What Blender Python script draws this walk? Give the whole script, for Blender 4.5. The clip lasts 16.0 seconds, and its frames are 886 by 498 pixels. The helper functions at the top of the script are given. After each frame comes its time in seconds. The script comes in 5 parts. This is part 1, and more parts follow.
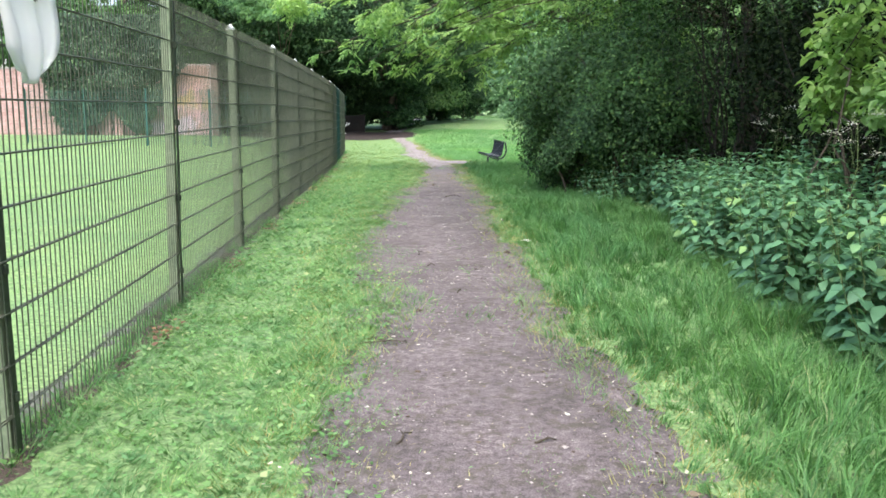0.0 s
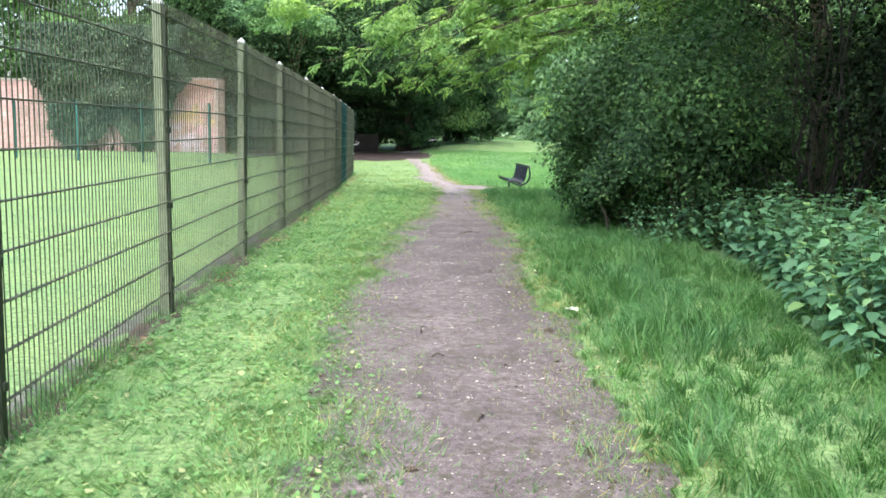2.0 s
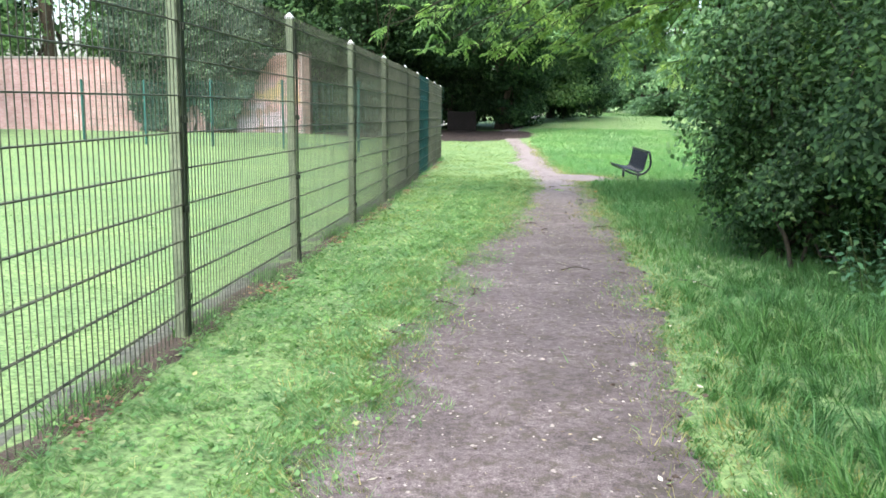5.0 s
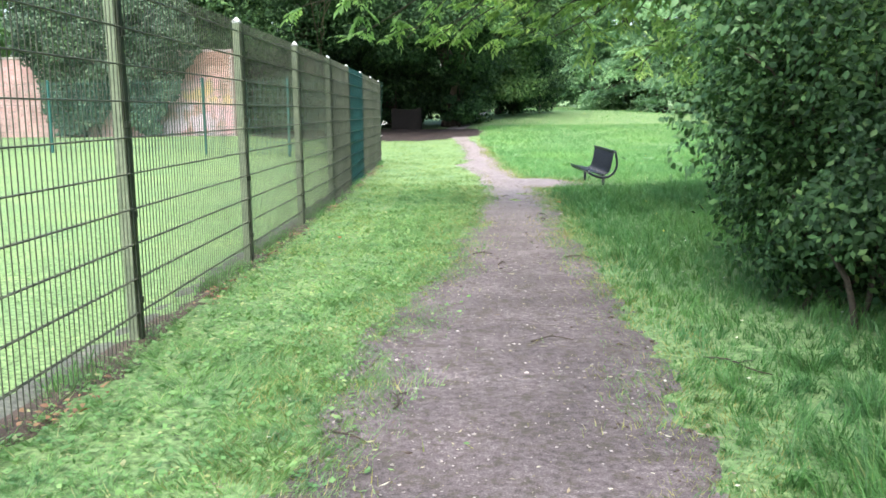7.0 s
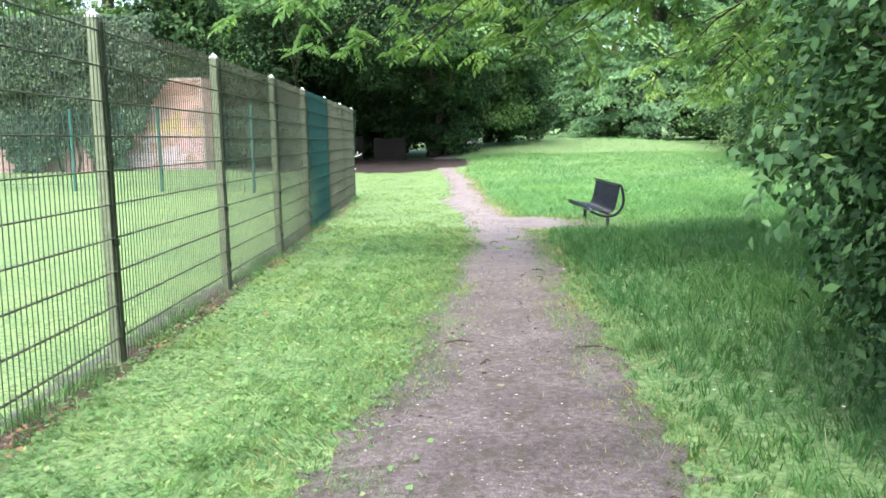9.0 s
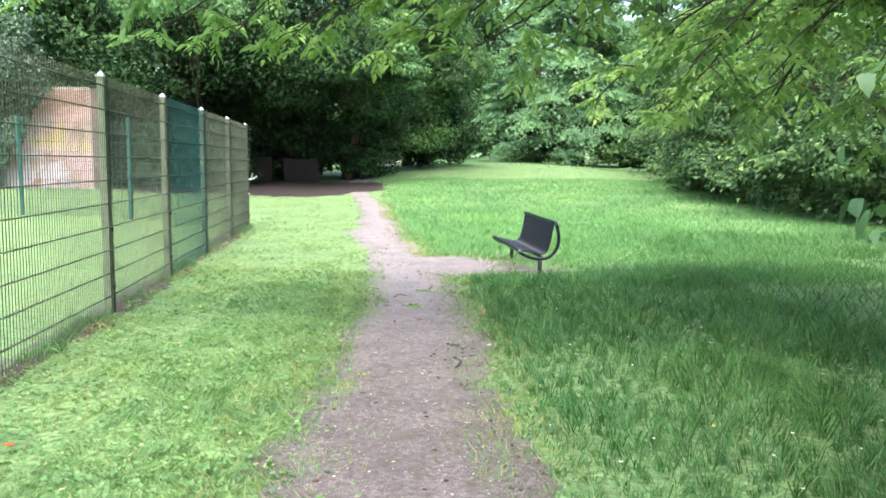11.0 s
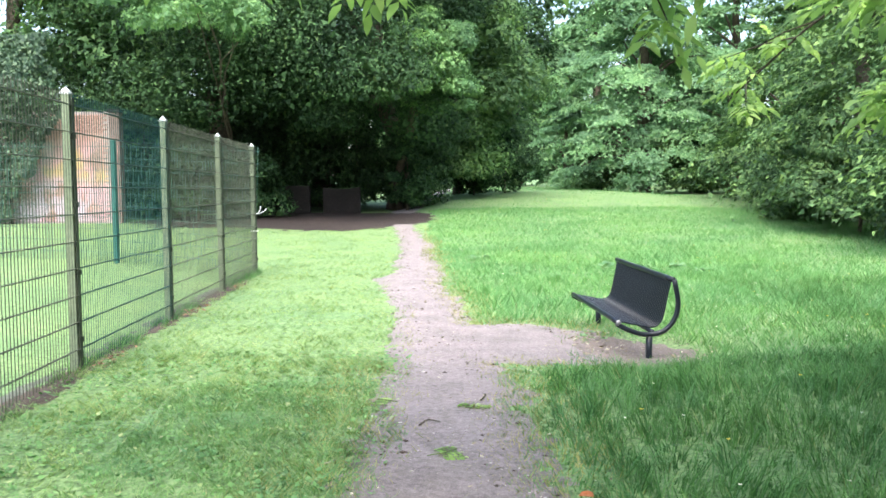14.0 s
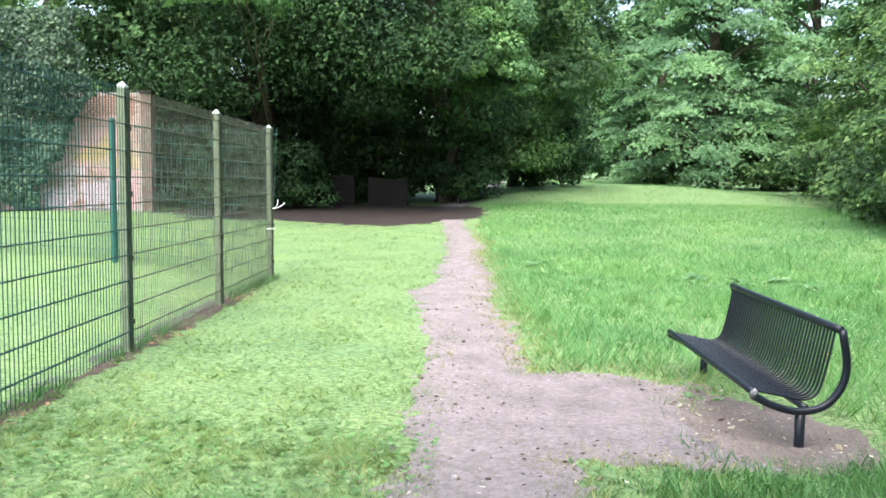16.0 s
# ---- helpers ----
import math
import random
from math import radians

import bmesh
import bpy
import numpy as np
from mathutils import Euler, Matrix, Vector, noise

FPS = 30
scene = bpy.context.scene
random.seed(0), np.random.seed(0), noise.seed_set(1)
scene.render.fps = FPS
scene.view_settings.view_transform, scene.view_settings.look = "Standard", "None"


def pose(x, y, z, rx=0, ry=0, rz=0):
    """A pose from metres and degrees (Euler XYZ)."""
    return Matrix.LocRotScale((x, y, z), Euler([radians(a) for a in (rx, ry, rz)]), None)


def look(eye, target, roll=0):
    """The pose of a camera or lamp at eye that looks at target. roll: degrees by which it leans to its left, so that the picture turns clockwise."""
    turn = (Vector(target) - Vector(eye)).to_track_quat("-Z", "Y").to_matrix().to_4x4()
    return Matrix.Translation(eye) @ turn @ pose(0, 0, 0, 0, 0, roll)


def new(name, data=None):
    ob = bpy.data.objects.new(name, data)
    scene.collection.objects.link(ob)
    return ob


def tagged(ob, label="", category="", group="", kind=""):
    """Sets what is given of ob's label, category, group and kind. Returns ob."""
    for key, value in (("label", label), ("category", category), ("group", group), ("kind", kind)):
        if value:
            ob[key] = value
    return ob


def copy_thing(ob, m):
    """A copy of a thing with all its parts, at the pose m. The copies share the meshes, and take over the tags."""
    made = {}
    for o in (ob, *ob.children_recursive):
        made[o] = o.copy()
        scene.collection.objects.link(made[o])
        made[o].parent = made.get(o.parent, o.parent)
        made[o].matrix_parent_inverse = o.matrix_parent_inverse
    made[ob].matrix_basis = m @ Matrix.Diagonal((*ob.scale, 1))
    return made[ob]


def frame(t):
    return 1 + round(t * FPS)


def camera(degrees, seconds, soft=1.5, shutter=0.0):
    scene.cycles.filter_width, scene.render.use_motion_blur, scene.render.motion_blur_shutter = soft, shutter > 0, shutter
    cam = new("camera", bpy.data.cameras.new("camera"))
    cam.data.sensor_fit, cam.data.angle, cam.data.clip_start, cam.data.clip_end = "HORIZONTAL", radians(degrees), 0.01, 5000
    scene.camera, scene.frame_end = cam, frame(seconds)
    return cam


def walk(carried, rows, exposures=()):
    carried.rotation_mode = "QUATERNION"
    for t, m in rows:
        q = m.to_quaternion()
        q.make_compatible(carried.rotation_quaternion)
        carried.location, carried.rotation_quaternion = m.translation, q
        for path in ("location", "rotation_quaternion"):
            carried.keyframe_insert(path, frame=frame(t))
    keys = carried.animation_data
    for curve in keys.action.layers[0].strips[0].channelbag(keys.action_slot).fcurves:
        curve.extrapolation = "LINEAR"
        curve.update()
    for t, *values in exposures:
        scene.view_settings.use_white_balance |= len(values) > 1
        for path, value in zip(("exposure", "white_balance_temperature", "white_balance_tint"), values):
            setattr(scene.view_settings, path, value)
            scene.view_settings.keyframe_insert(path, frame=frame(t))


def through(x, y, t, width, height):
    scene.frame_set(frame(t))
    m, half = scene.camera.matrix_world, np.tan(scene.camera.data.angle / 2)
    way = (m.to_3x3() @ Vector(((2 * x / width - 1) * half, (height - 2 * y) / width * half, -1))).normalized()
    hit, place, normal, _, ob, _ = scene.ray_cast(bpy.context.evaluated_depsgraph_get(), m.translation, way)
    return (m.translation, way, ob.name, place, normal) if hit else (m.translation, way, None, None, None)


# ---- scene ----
cam = camera(54.6, 16.0, soft=1.65)
METRES, EYE, TILT, LEAN, TURN = 19.4, 1.36, 0.0, 0.0, -3.0
ROWS = [
    (0.0, 0.0, 0.0, 0.0, 0.06, -9.37, -0.39),
    (0.5, -0.0004, 0.0317, 0.0004, 1.96, -8.27, -1.39),
    (1.0, -0.002, 0.0618, -0.0006, 0.61, -8.55, -1.0),
    (1.5, -0.0008, 0.0937, -0.0023, 0.69, -8.39, -1.38),
    (2.0, 0.0001, 0.1291, -0.003, 1.22, -8.0, -1.33),
    (2.5, 0.0012, 0.1609, -0.0031, 1.14, -7.95, -0.31),
    (3.0, 0.002, 0.1904, -0.0004, 3.57, -8.18, -0.14),
    (3.5, 0.0004, 0.2229, 0.0007, 4.09, -9.06, 0.35),
    (4.0, 0.0012, 0.2565, 0.0003, 6.22, -9.76, -0.11),
    (6.5, -0.0022, 0.4143, -0.0001, 8.66, -9.65, -0.86),
    (7.0, -0.0037, 0.445, -0.0007, 4.72, -9.91, 0.37),
    (7.5, -0.0033, 0.4749, -0.0017, 4.1, -9.35, 0.67),
    (8.0, -0.0039, 0.5046, -0.0023, 4.26, -8.63, 1.01),
    (10.5, 0.0021, 0.6586, -0.0015, 1.46, -7.13, 0.2),
    (11.0, 0.0032, 0.6888, -0.0023, -1.11, -6.58, -0.35),
    (11.5, 0.0042, 0.7229, -0.003, -0.29, -6.82, -0.84),
    (12.0, 0.0045, 0.7534, -0.0022, 0.07, -6.64, 0.52),
    (12.5, 0.0058, 0.7825, -0.0019, 1.63, -6.34, -0.37),
    (13.0, 0.0051, 0.8146, -0.0032, -0.83, -7.05, 0.22),
    (13.5, 0.0061, 0.8458, -0.0039, 0.48, -4.85, 0.13),
    (14.0, 0.0051, 0.8778, -0.0053, 2.44, -4.72, 0.31),
    (14.5, 0.004, 0.9062, -0.0053, 3.54, -4.74, 1.28),
    (15.0, 0.0033, 0.9353, -0.0048, 5.44, -4.78, 0.77),
    (15.5, 0.0015, 0.9658, -0.0048, 4.51, -5.32, 0.71),
    (16.0, 0.0012, 0.9987, -0.0053, 6.07, -5.32, -0.63),
]
EXPOSURES = [(0.0, 2.02), (1.0, 2.05), (2.5, 2.18), (4.0, 2.12), (7.0, 2.17), (10.5, 2.32), (13.0, 2.38), (15.0, 2.2), (16.0, 2.14)]
walk(cam, [(t, pose(0, 0, EYE, TILT, LEAN, TURN) @ pose(METRES * x, METRES * y, METRES * z, 90 + pitch, roll, yaw)) for t, x, y, z, yaw, pitch, roll in ROWS], EXPOSURES)

# ---------------------------------------------------------------- light
world = bpy.data.worlds.new("sky")
scene.world = world
world.use_nodes = True
wn = world.node_tree.nodes
sky = wn.new("ShaderNodeTexSky")
sky.sky_type = "NISHITA"
sky.sun_disc = False
SUN_EL, SUN_AZ = 60.0, 186.0
sky.sun_elevation, sky.sun_rotation = radians(SUN_EL), radians(SUN_AZ)
sky.dust_density, sky.air_density, sky.ozone_density = 4.0, 1.0, 1.0
wn["Background"].inputs[1].default_value = 0.15
world.node_tree.links.new(sky.outputs[0], wn["Background"].inputs[0])
sun = new("sun", bpy.data.lights.new("sun", "SUN"))
sun.data.energy, sun.data.angle, sun.data.color = 1.4, radians(55), (1.0, 0.99, 0.975)
s_dir = Vector((math.sin(radians(SUN_AZ)) * math.cos(radians(SUN_EL)), math.cos(radians(SUN_AZ)) * math.cos(radians(SUN_EL)), math.sin(radians(SUN_EL))))
sun.matrix_world = look(s_dir * 60, (0, 0, 0))

# ---------------------------------------------------------------- numbers
rng = np.random.default_rng(7)
LAT = np.random.default_rng(3).random((256, 256))


def vnoise(x, y, scale=1.0):
    """Smooth value noise, 0 to 1, for arrays."""
    x, y = np.asarray(x, float) / scale + 500.0, np.asarray(y, float) / scale + 500.0
    i, j = np.floor(x).astype(int), np.floor(y).astype(int)
    u, v = x - i, y - j
    u, v = u * u * (3 - 2 * u), v * v * (3 - 2 * v)
    a, b = LAT[i % 256, j % 256], LAT[(i + 1) % 256, j % 256]
    c, d = LAT[i % 256, (j + 1) % 256], LAT[(i + 1) % 256, (j + 1) % 256]
    return (a * (1 - u) + b * u) * (1 - v) + (c * (1 - u) + d * u) * v


def smooth(a, b, x):
    s = np.clip((np.asarray(x, float) - a) / (b - a), 0, 1)
    return s * s * (3 - 2 * s)


def height(x, y):
    """The lie of the land: level, then a slow fall to the fence's end, and a rise to the far meadow."""
    x, y = np.asarray(x, float), np.asarray(y, float)
    z = -0.28 * np.clip((y - 11) / 20, 0, 1) + 0.28 * smooth(34, 64, y) + 0.55 * smooth(36, 68, y) * smooth(-2.0, 3.0, x) * (1 - 0.6 * smooth(9, 16, x))
    z = z + 0.14 * smooth(-2.6, -5.0, x) * smooth(20, 31, y) * (1 - smooth(40, 48, y))
    z = z - 0.16 * np.exp(-((x - 2.85) / 0.6) ** 2 - ((y - 24.8) / 1.2) ** 2)
    return z + 0.03 * (vnoise(x, y, 2.3) - 0.5) * smooth(1.2, 3.0, np.abs(x - 0.5)) * (1 - smooth(-1.0, -1.4, x) * smooth(-2.4, -2.0, x))


LEFT_Y = [-6, 3, 4, 6.6, 8, 10, 12.2, 13.2, 14.2, 16, 19.8, 23, 25.6, 26.8, 28.6, 29.8, 32, 37, 41, 48, 58, 68, 90]
LEFT_X = [-.35, -.3, -.2, -.28, -.4, -.32, -.28, -.22, 0, .3, .52, .68, .62, .58, .32, .26, .42, .29, .0, -.9, .1, 1.2, 1.0]
RIGHT_Y = [-6, 3, 5, 6.6, 9.8, 14, 16, 19.7, 23, 25.6, 26.8, 29, 33, 37, 41, 48, 58, 68, 90]
RIGHT_X = [1.05, 1.05, 1.03, 1.0, 1.18, 1.33, 1.34, 1.42, 1.56, 1.33, 1.23, 1.08, .92, .76, .4, .0, .8, 1.8, 2.2]
FENCE_Y = [-7.0, -1.9, 8.27, 16.02, 20.96, 25.84, 30.9]
FENCE_X = [-1.46, -1.5, -1.54, -1.575, -1.62, -1.777, -1.945]


def fence_x(y):
    return np.interp(y, FENCE_Y, FENCE_X)


def path_in(x, y):
    """How far inside the trodden path a place lies, in metres (negative: outside)."""
    x, y = np.asarray(x, float), np.asarray(y, float)
    a = np.minimum(x - np.interp(y, LEFT_Y, LEFT_X), np.interp(y, RIGHT_Y, RIGHT_X) - x)
    pad = np.minimum(np.minimum(x - 1.0, 2.5 - x), np.minimum(y - 23.5, 25.42 - y))
    return np.maximum(a, pad)


def bare(x, y):
    """The path, and the earth under the dark trees where no grass grows."""
    soil = 1.0 - np.sqrt(((x + 3.9) / 4.9) ** 2 + ((y - 46.6) / 5.3) ** 2)
    return np.maximum(path_in(x, y), soil * 3)


def rag(x, y):
    return 0.16 * (vnoise(x, y, 0.33) - 0.5) + 0.2 * (vnoise(x, y, 0.08) - 0.5) + 0.2 * (vnoise(x, y, 1.3) - 0.5)


# ---------------------------------------------------------------- mesh helpers
def np_mesh(name, v, f, mat, smooth_faces=False):
    v, f = np.asarray(v, np.float32), np.asarray(f, np.int32)
    me = bpy.data.meshes.new(name)
    n, k = f.shape
    me.vertices.add(len(v))
    me.vertices.foreach_set("co", v.ravel())
    me.loops.add(n * k)
    me.loops.foreach_set("vertex_index", f.ravel())
    me.polygons.add(n)
    me.polygons.foreach_set("loop_start", np.arange(0, n * k, k, dtype=np.int32))
    if smooth_faces:
        me.polygons.foreach_set("use_smooth", np.ones(n, bool))
    me.update(calc_edges=True)
    me.materials.append(mat)
    return me


def np_part(name, v, f, mat, parent=None, label="", smooth_faces=False):
    ob = new(name, np_mesh(name, v, f, mat, smooth_faces))
    if parent:
        ob.parent = parent
    return tagged(ob, label)


def part(name, bm, mat, parent=None, label="", smooth_faces=False):
    me = bpy.data.meshes.new(name)
    bmesh.ops.recalc_face_normals(bm, faces=bm.faces)
    bm.to_mesh(me)
    bm.free()
    me.materials.append(mat)
    if smooth_faces:
        me.polygons.foreach_set("use_smooth", np.ones(len(me.polygons), bool))
    ob = new(name, me)
    if parent:
        ob.parent = parent
    return tagged(ob, label)


def box(bm, x0, y0, z0, x1, y1, z1, bevel=0.0):
    m = Matrix.Translation(((x0 + x1) / 2, (y0 + y1) / 2, (z0 + z1) / 2)) @ Matrix.Diagonal((x1 - x0, y1 - y0, z1 - z0, 1))
    vs = bmesh.ops.create_cube(bm, size=1, matrix=m)["verts"]
    if bevel:
        es = list({e for v in vs for e in v.link_edges})
        bmesh.ops.bevel(bm, geom=es, offset=bevel, segments=2, affect="EDGES", profile=0.6)


def tube(points, radii, sides=8, caps=True):
    """Vertices and quads of a tube along points."""
    p = np.asarray(points, float)
    r = np.broadcast_to(np.asarray(radii, float), (len(p),))
    d = np.gradient(p, axis=0)
    d /= np.linalg.norm(d, axis=1)[:, None] + 1e-9
    a = np.zeros_like(d)
    ref = np.array([1.0, 0.13, 0.07]) if abs(d[0, 0]) < 0.8 else np.array([0.07, 1.0, 0.13])
    for i in range(len(p)):
        ref = ref - d[i] * (ref @ d[i])
        ref = ref / (np.linalg.norm(ref) + 1e-9)
        a[i] = ref
    b = np.cross(a, d)
    t = np.linspace(0, 2 * np.pi, sides, endpoint=False)
    v = p[:, None, :] + r[:, None, None] * (np.cos(t)[None, :, None] * a[:, None, :] + np.sin(t)[None, :, None] * b[:, None, :])
    v = v.reshape(-1, 3)
    f = []
    for i in range(len(p) - 1):
        for j in range(sides):
            k = (j + 1) % sides
            f.append((i * sides + j, i * sides + k, (i + 1) * sides + k, (i + 1) * sides + j))
    if caps:
        n = len(v)
        v = np.vstack([v, p[0], p[-1]])
        for j in range(sides):
            k = (j + 1) % sides
            f.append((n, k, j, j))
            f.append((n + 1, (len(p) - 1) * sides + j, (len(p) - 1) * sides + k, (len(p) - 1) * sides + k))
    return v, f


def tubes_mesh(name, lines, mat, parent=None, label="", sides=8):
    bm = bmesh.new()
    for pts, rad in lines:
        v, f = tube(pts, rad, sides)
        vs = [bm.verts.new(q) for q in v]
        for q in f:
            q = list(dict.fromkeys(q))
            bm.faces.new([vs[i] for i in q])
    return part(name, bm, mat, parent, label, True)


def unit(a):
    return a / (np.linalg.norm(a, axis=-1, keepdims=True) + 1e-9)


def leaves(p, d, n, length, width, pointed=True):
    """Folded leaves: base p, long way d, upper side n. Vertices and triangles."""
    d = unit(d)
    s = unit(np.cross(d, n))
    n = np.cross(s, d)
    L, W = np.asarray(length)[:, None], np.asarray(width)[:, None]
    v = np.stack([p, p + d * L * 0.35 + s * W * 0.5 + n * W * 0.16, p + d * L * 0.7 + s * W * 0.36 + n * W * 0.08 - n * L * 0.04,
                  p + d * L - n * L * 0.14, p + d * L * 0.7 - s * W * 0.36 + n * W * 0.08 - n * L * 0.04, p + d * L * 0.35 - s * W * 0.5 + n * W * 0.16], 1)
    k = len(p)
    f = np.array([[0, 1, 5], [1, 2, 5], [2, 4, 5], [2, 3, 4]])
    f = (np.arange(k)[:, None, None] * 6 + f[None]).reshape(-1, 3)
    return v.reshape(-1, 3), f


def rhombs(p, d, n, length, width):
    """Cheap leaves for far crowns: two triangles each."""
    d = unit(d)
    s = unit(np.cross(d, n))
    n = np.cross(s, d)
    L, W = np.asarray(length)[:, None], np.asarray(width)[:, None]
    v = np.stack([p, p + d * L * 0.45 + s * W * 0.5 - n * W * 0.12, p + d * L, p + d * L * 0.45 - s * W * 0.5 - n * W * 0.12], 1)
    f = (np.arange(len(p))[:, None, None] * 4 + np.array([[0, 1, 2], [0, 2, 3]])[None]).reshape(-1, 3)
    return v.reshape(-1, 3), f


def merge(pairs):
    vs, fs, n = [], [], 0
    for v, f in pairs:
        vs.append(v)
        fs.append(f + n)
        n += len(v)
    return np.vstack(vs), np.vstack(fs)


def balls(n):
    return unit(rng.normal(size=(n, 3)))


# ---------------------------------------------------------------- materials
def nodes_of(name):
    m = bpy.data.materials.new(name)
    m.use_nodes = True
    nt = m.node_tree
    return m, nt, nt.nodes["Principled BSDF"]


def noise_fac(nt, scale, detail=4.0, coords="Object", rough=0.6):
    co = nt.nodes.new("ShaderNodeTexCoord")
    tx = nt.nodes.new("ShaderNodeTexNoise")
    tx.inputs["Scale"].default_value, tx.inputs["Detail"].default_value, tx.inputs["Roughness"].default_value = scale, detail, rough
    nt.links.new(co.outputs[coords], tx.inputs["Vector"])
    return tx.outputs["Fac"]


def ramp(nt, fac, stops):
    r = nt.nodes.new("ShaderNodeValToRGB")
    el = r.color_ramp.elements
    el[0].position, el[0].color = stops[0][0], (*stops[0][1], 1)
    el[1].position, el[1].color = stops[-1][0], (*stops[-1][1], 1)
    for pos, col in stops[1:-1]:
        e = el.new(pos)
        e.color = (*col, 1)
    nt.links.new(fac, r.inputs[0])
    return r.outputs[0]


def mixed(nt, fac, a, b, mode="MIX"):
    m = nt.nodes.new("ShaderNodeMix")
    m.data_type, m.blend_type = "RGBA", mode
    for sock, val in ((m.inputs[0], fac), (m.inputs[6], a), (m.inputs[7], b)):
        if isinstance(val, bpy.types.NodeSocket):
            nt.links.new(val, sock)
        elif isinstance(val, (int, float)):
            sock.default_value = val
        else:
            sock.default_value = (*val, 1)
    return m.outputs[2]


def bump(nt, bsdf, fac, strength=0.4, distance=0.02):
    b = nt.nodes.new("ShaderNodeBump")
    b.inputs["Strength"].default_value, b.inputs["Distance"].default_value = strength, distance
    nt.links.new(fac, b.inputs["Height"])
    nt.links.new(b.outputs[0], bsdf.inputs["Normal"])


def grain_material(name, stops, fine=60.0, broad=2.0, broad_stops=((0.3, (0.75, 0.75, 0.75)), (0.7, (1.15, 1.15, 1.15))), rough=0.85, relief=0.4, distance=0.01, metal=0.0, coords="Object"):
    m, nt, b = nodes_of(name)
    f1, f2 = noise_fac(nt, fine, 5, coords), noise_fac(nt, broad, 3, coords)
    col = mixed(nt, 1.0, ramp(nt, f1, stops), ramp(nt, f2, broad_stops), "MULTIPLY")
    nt.links.new(col, b.inputs["Base Color"])
    b.inputs["Roughness"].default_value, b.inputs["Metallic"].default_value = rough, metal
    b.inputs["Specular IOR Level"].default_value = 0.3
    bump(nt, b, f1, relief, distance)
    return m


def leaf_material(name, stops, through=0.35, rough=0.5, patch=0.5, gloss=0.4, warm=(1.2, 1.08, 0.95), cool=(0.72, 0.8, 0.85), glow=(1.1, 1.12, 0.75)):
    """Leaf or blade: colour varied by island and by patches, part of the light going through."""
    m, nt, b = nodes_of(name)
    g = nt.nodes.new("ShaderNodeNewGeometry")
    col = ramp(nt, g.outputs["Random Per Island"], stops)
    col = mixed(nt, 1.0, col, ramp(nt, noise_fac(nt, patch, 3), ((0.32, cool), (0.68, warm))), "MULTIPLY")
    nt.links.new(col, b.inputs["Base Color"])
    b.inputs["Roughness"].default_value = rough
    b.inputs["Specular IOR Level"].default_value = gloss
    tr = nt.nodes.new("ShaderNodeBsdfTranslucent")
    nt.links.new(mixed(nt, 1.0, col, glow, "MULTIPLY"), tr.inputs[0])
    mx = nt.nodes.new("ShaderNodeMixShader")
    mx.inputs[0].default_value = through
    nt.links.new(b.outputs[0], mx.inputs[1])
    nt.links.new(tr.outputs[0], mx.inputs[2])
    nt.links.new(mx.outputs[0], nt.nodes["Material Output"].inputs[0])
    return m


M_TURF = grain_material("turf", ((0.3, (0.036, 0.062, 0.025)), (0.5, (0.126, 0.21, 0.086)), (0.72, (0.215, 0.318, 0.147))), 26, 0.9, ((0.3, (0.82, 0.88, 0.85)), (0.72, (1.18, 1.1, 1.0))), 0.9, 0.7, 0.02)
M_CLIPPING = leaf_material("grass_clipping", ((0.0, (0.16, 0.25, 0.1)), (0.6, (0.27, 0.38, 0.17)), (1.0, (0.42, 0.45, 0.27))), 0.3, 0.6, 3.0)
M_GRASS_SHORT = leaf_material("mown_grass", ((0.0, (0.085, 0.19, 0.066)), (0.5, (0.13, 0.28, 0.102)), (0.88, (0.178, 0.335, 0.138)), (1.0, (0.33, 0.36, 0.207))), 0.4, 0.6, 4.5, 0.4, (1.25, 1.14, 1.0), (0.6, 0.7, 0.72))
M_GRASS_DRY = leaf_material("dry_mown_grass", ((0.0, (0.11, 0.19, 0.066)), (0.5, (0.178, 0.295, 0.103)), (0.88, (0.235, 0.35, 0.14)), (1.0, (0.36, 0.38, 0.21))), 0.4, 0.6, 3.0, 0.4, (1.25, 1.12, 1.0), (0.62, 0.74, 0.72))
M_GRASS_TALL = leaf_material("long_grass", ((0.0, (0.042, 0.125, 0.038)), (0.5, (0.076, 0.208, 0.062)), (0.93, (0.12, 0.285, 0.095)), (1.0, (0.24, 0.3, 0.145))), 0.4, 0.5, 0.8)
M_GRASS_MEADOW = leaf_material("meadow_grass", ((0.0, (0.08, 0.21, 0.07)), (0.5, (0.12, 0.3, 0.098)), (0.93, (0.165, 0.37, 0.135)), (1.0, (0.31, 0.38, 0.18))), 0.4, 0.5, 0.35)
M_GRASS_WORN = leaf_material("worn_grass", ((0.0, (0.13, 0.17, 0.05)), (0.5, (0.24, 0.26, 0.085)), (1.0, (0.38, 0.36, 0.18))), 0.35, 0.6, 1.5)
M_NETTLE = leaf_material("nettle_leaf", ((0.0, (0.055, 0.14, 0.07)), (0.5, (0.095, 0.22, 0.11)), (0.9, (0.135, 0.285, 0.145)), (1.0, (0.22, 0.35, 0.12))), 0.25, 0.55, 1.2, 0.35, (1.15, 1.15, 1.0), (0.6, 0.68, 0.72))
M_SHRUB = leaf_material("shrub_leaf", ((0.0, (0.019, 0.052, 0.019)), (0.5, (0.04, 0.1, 0.037)), (0.9, (0.076, 0.165, 0.06)), (1.0, (0.14, 0.235, 0.08))), 0.3, 0.6, 1.1, 0.2, (1.3, 1.25, 1.0), (0.42, 0.46, 0.5))
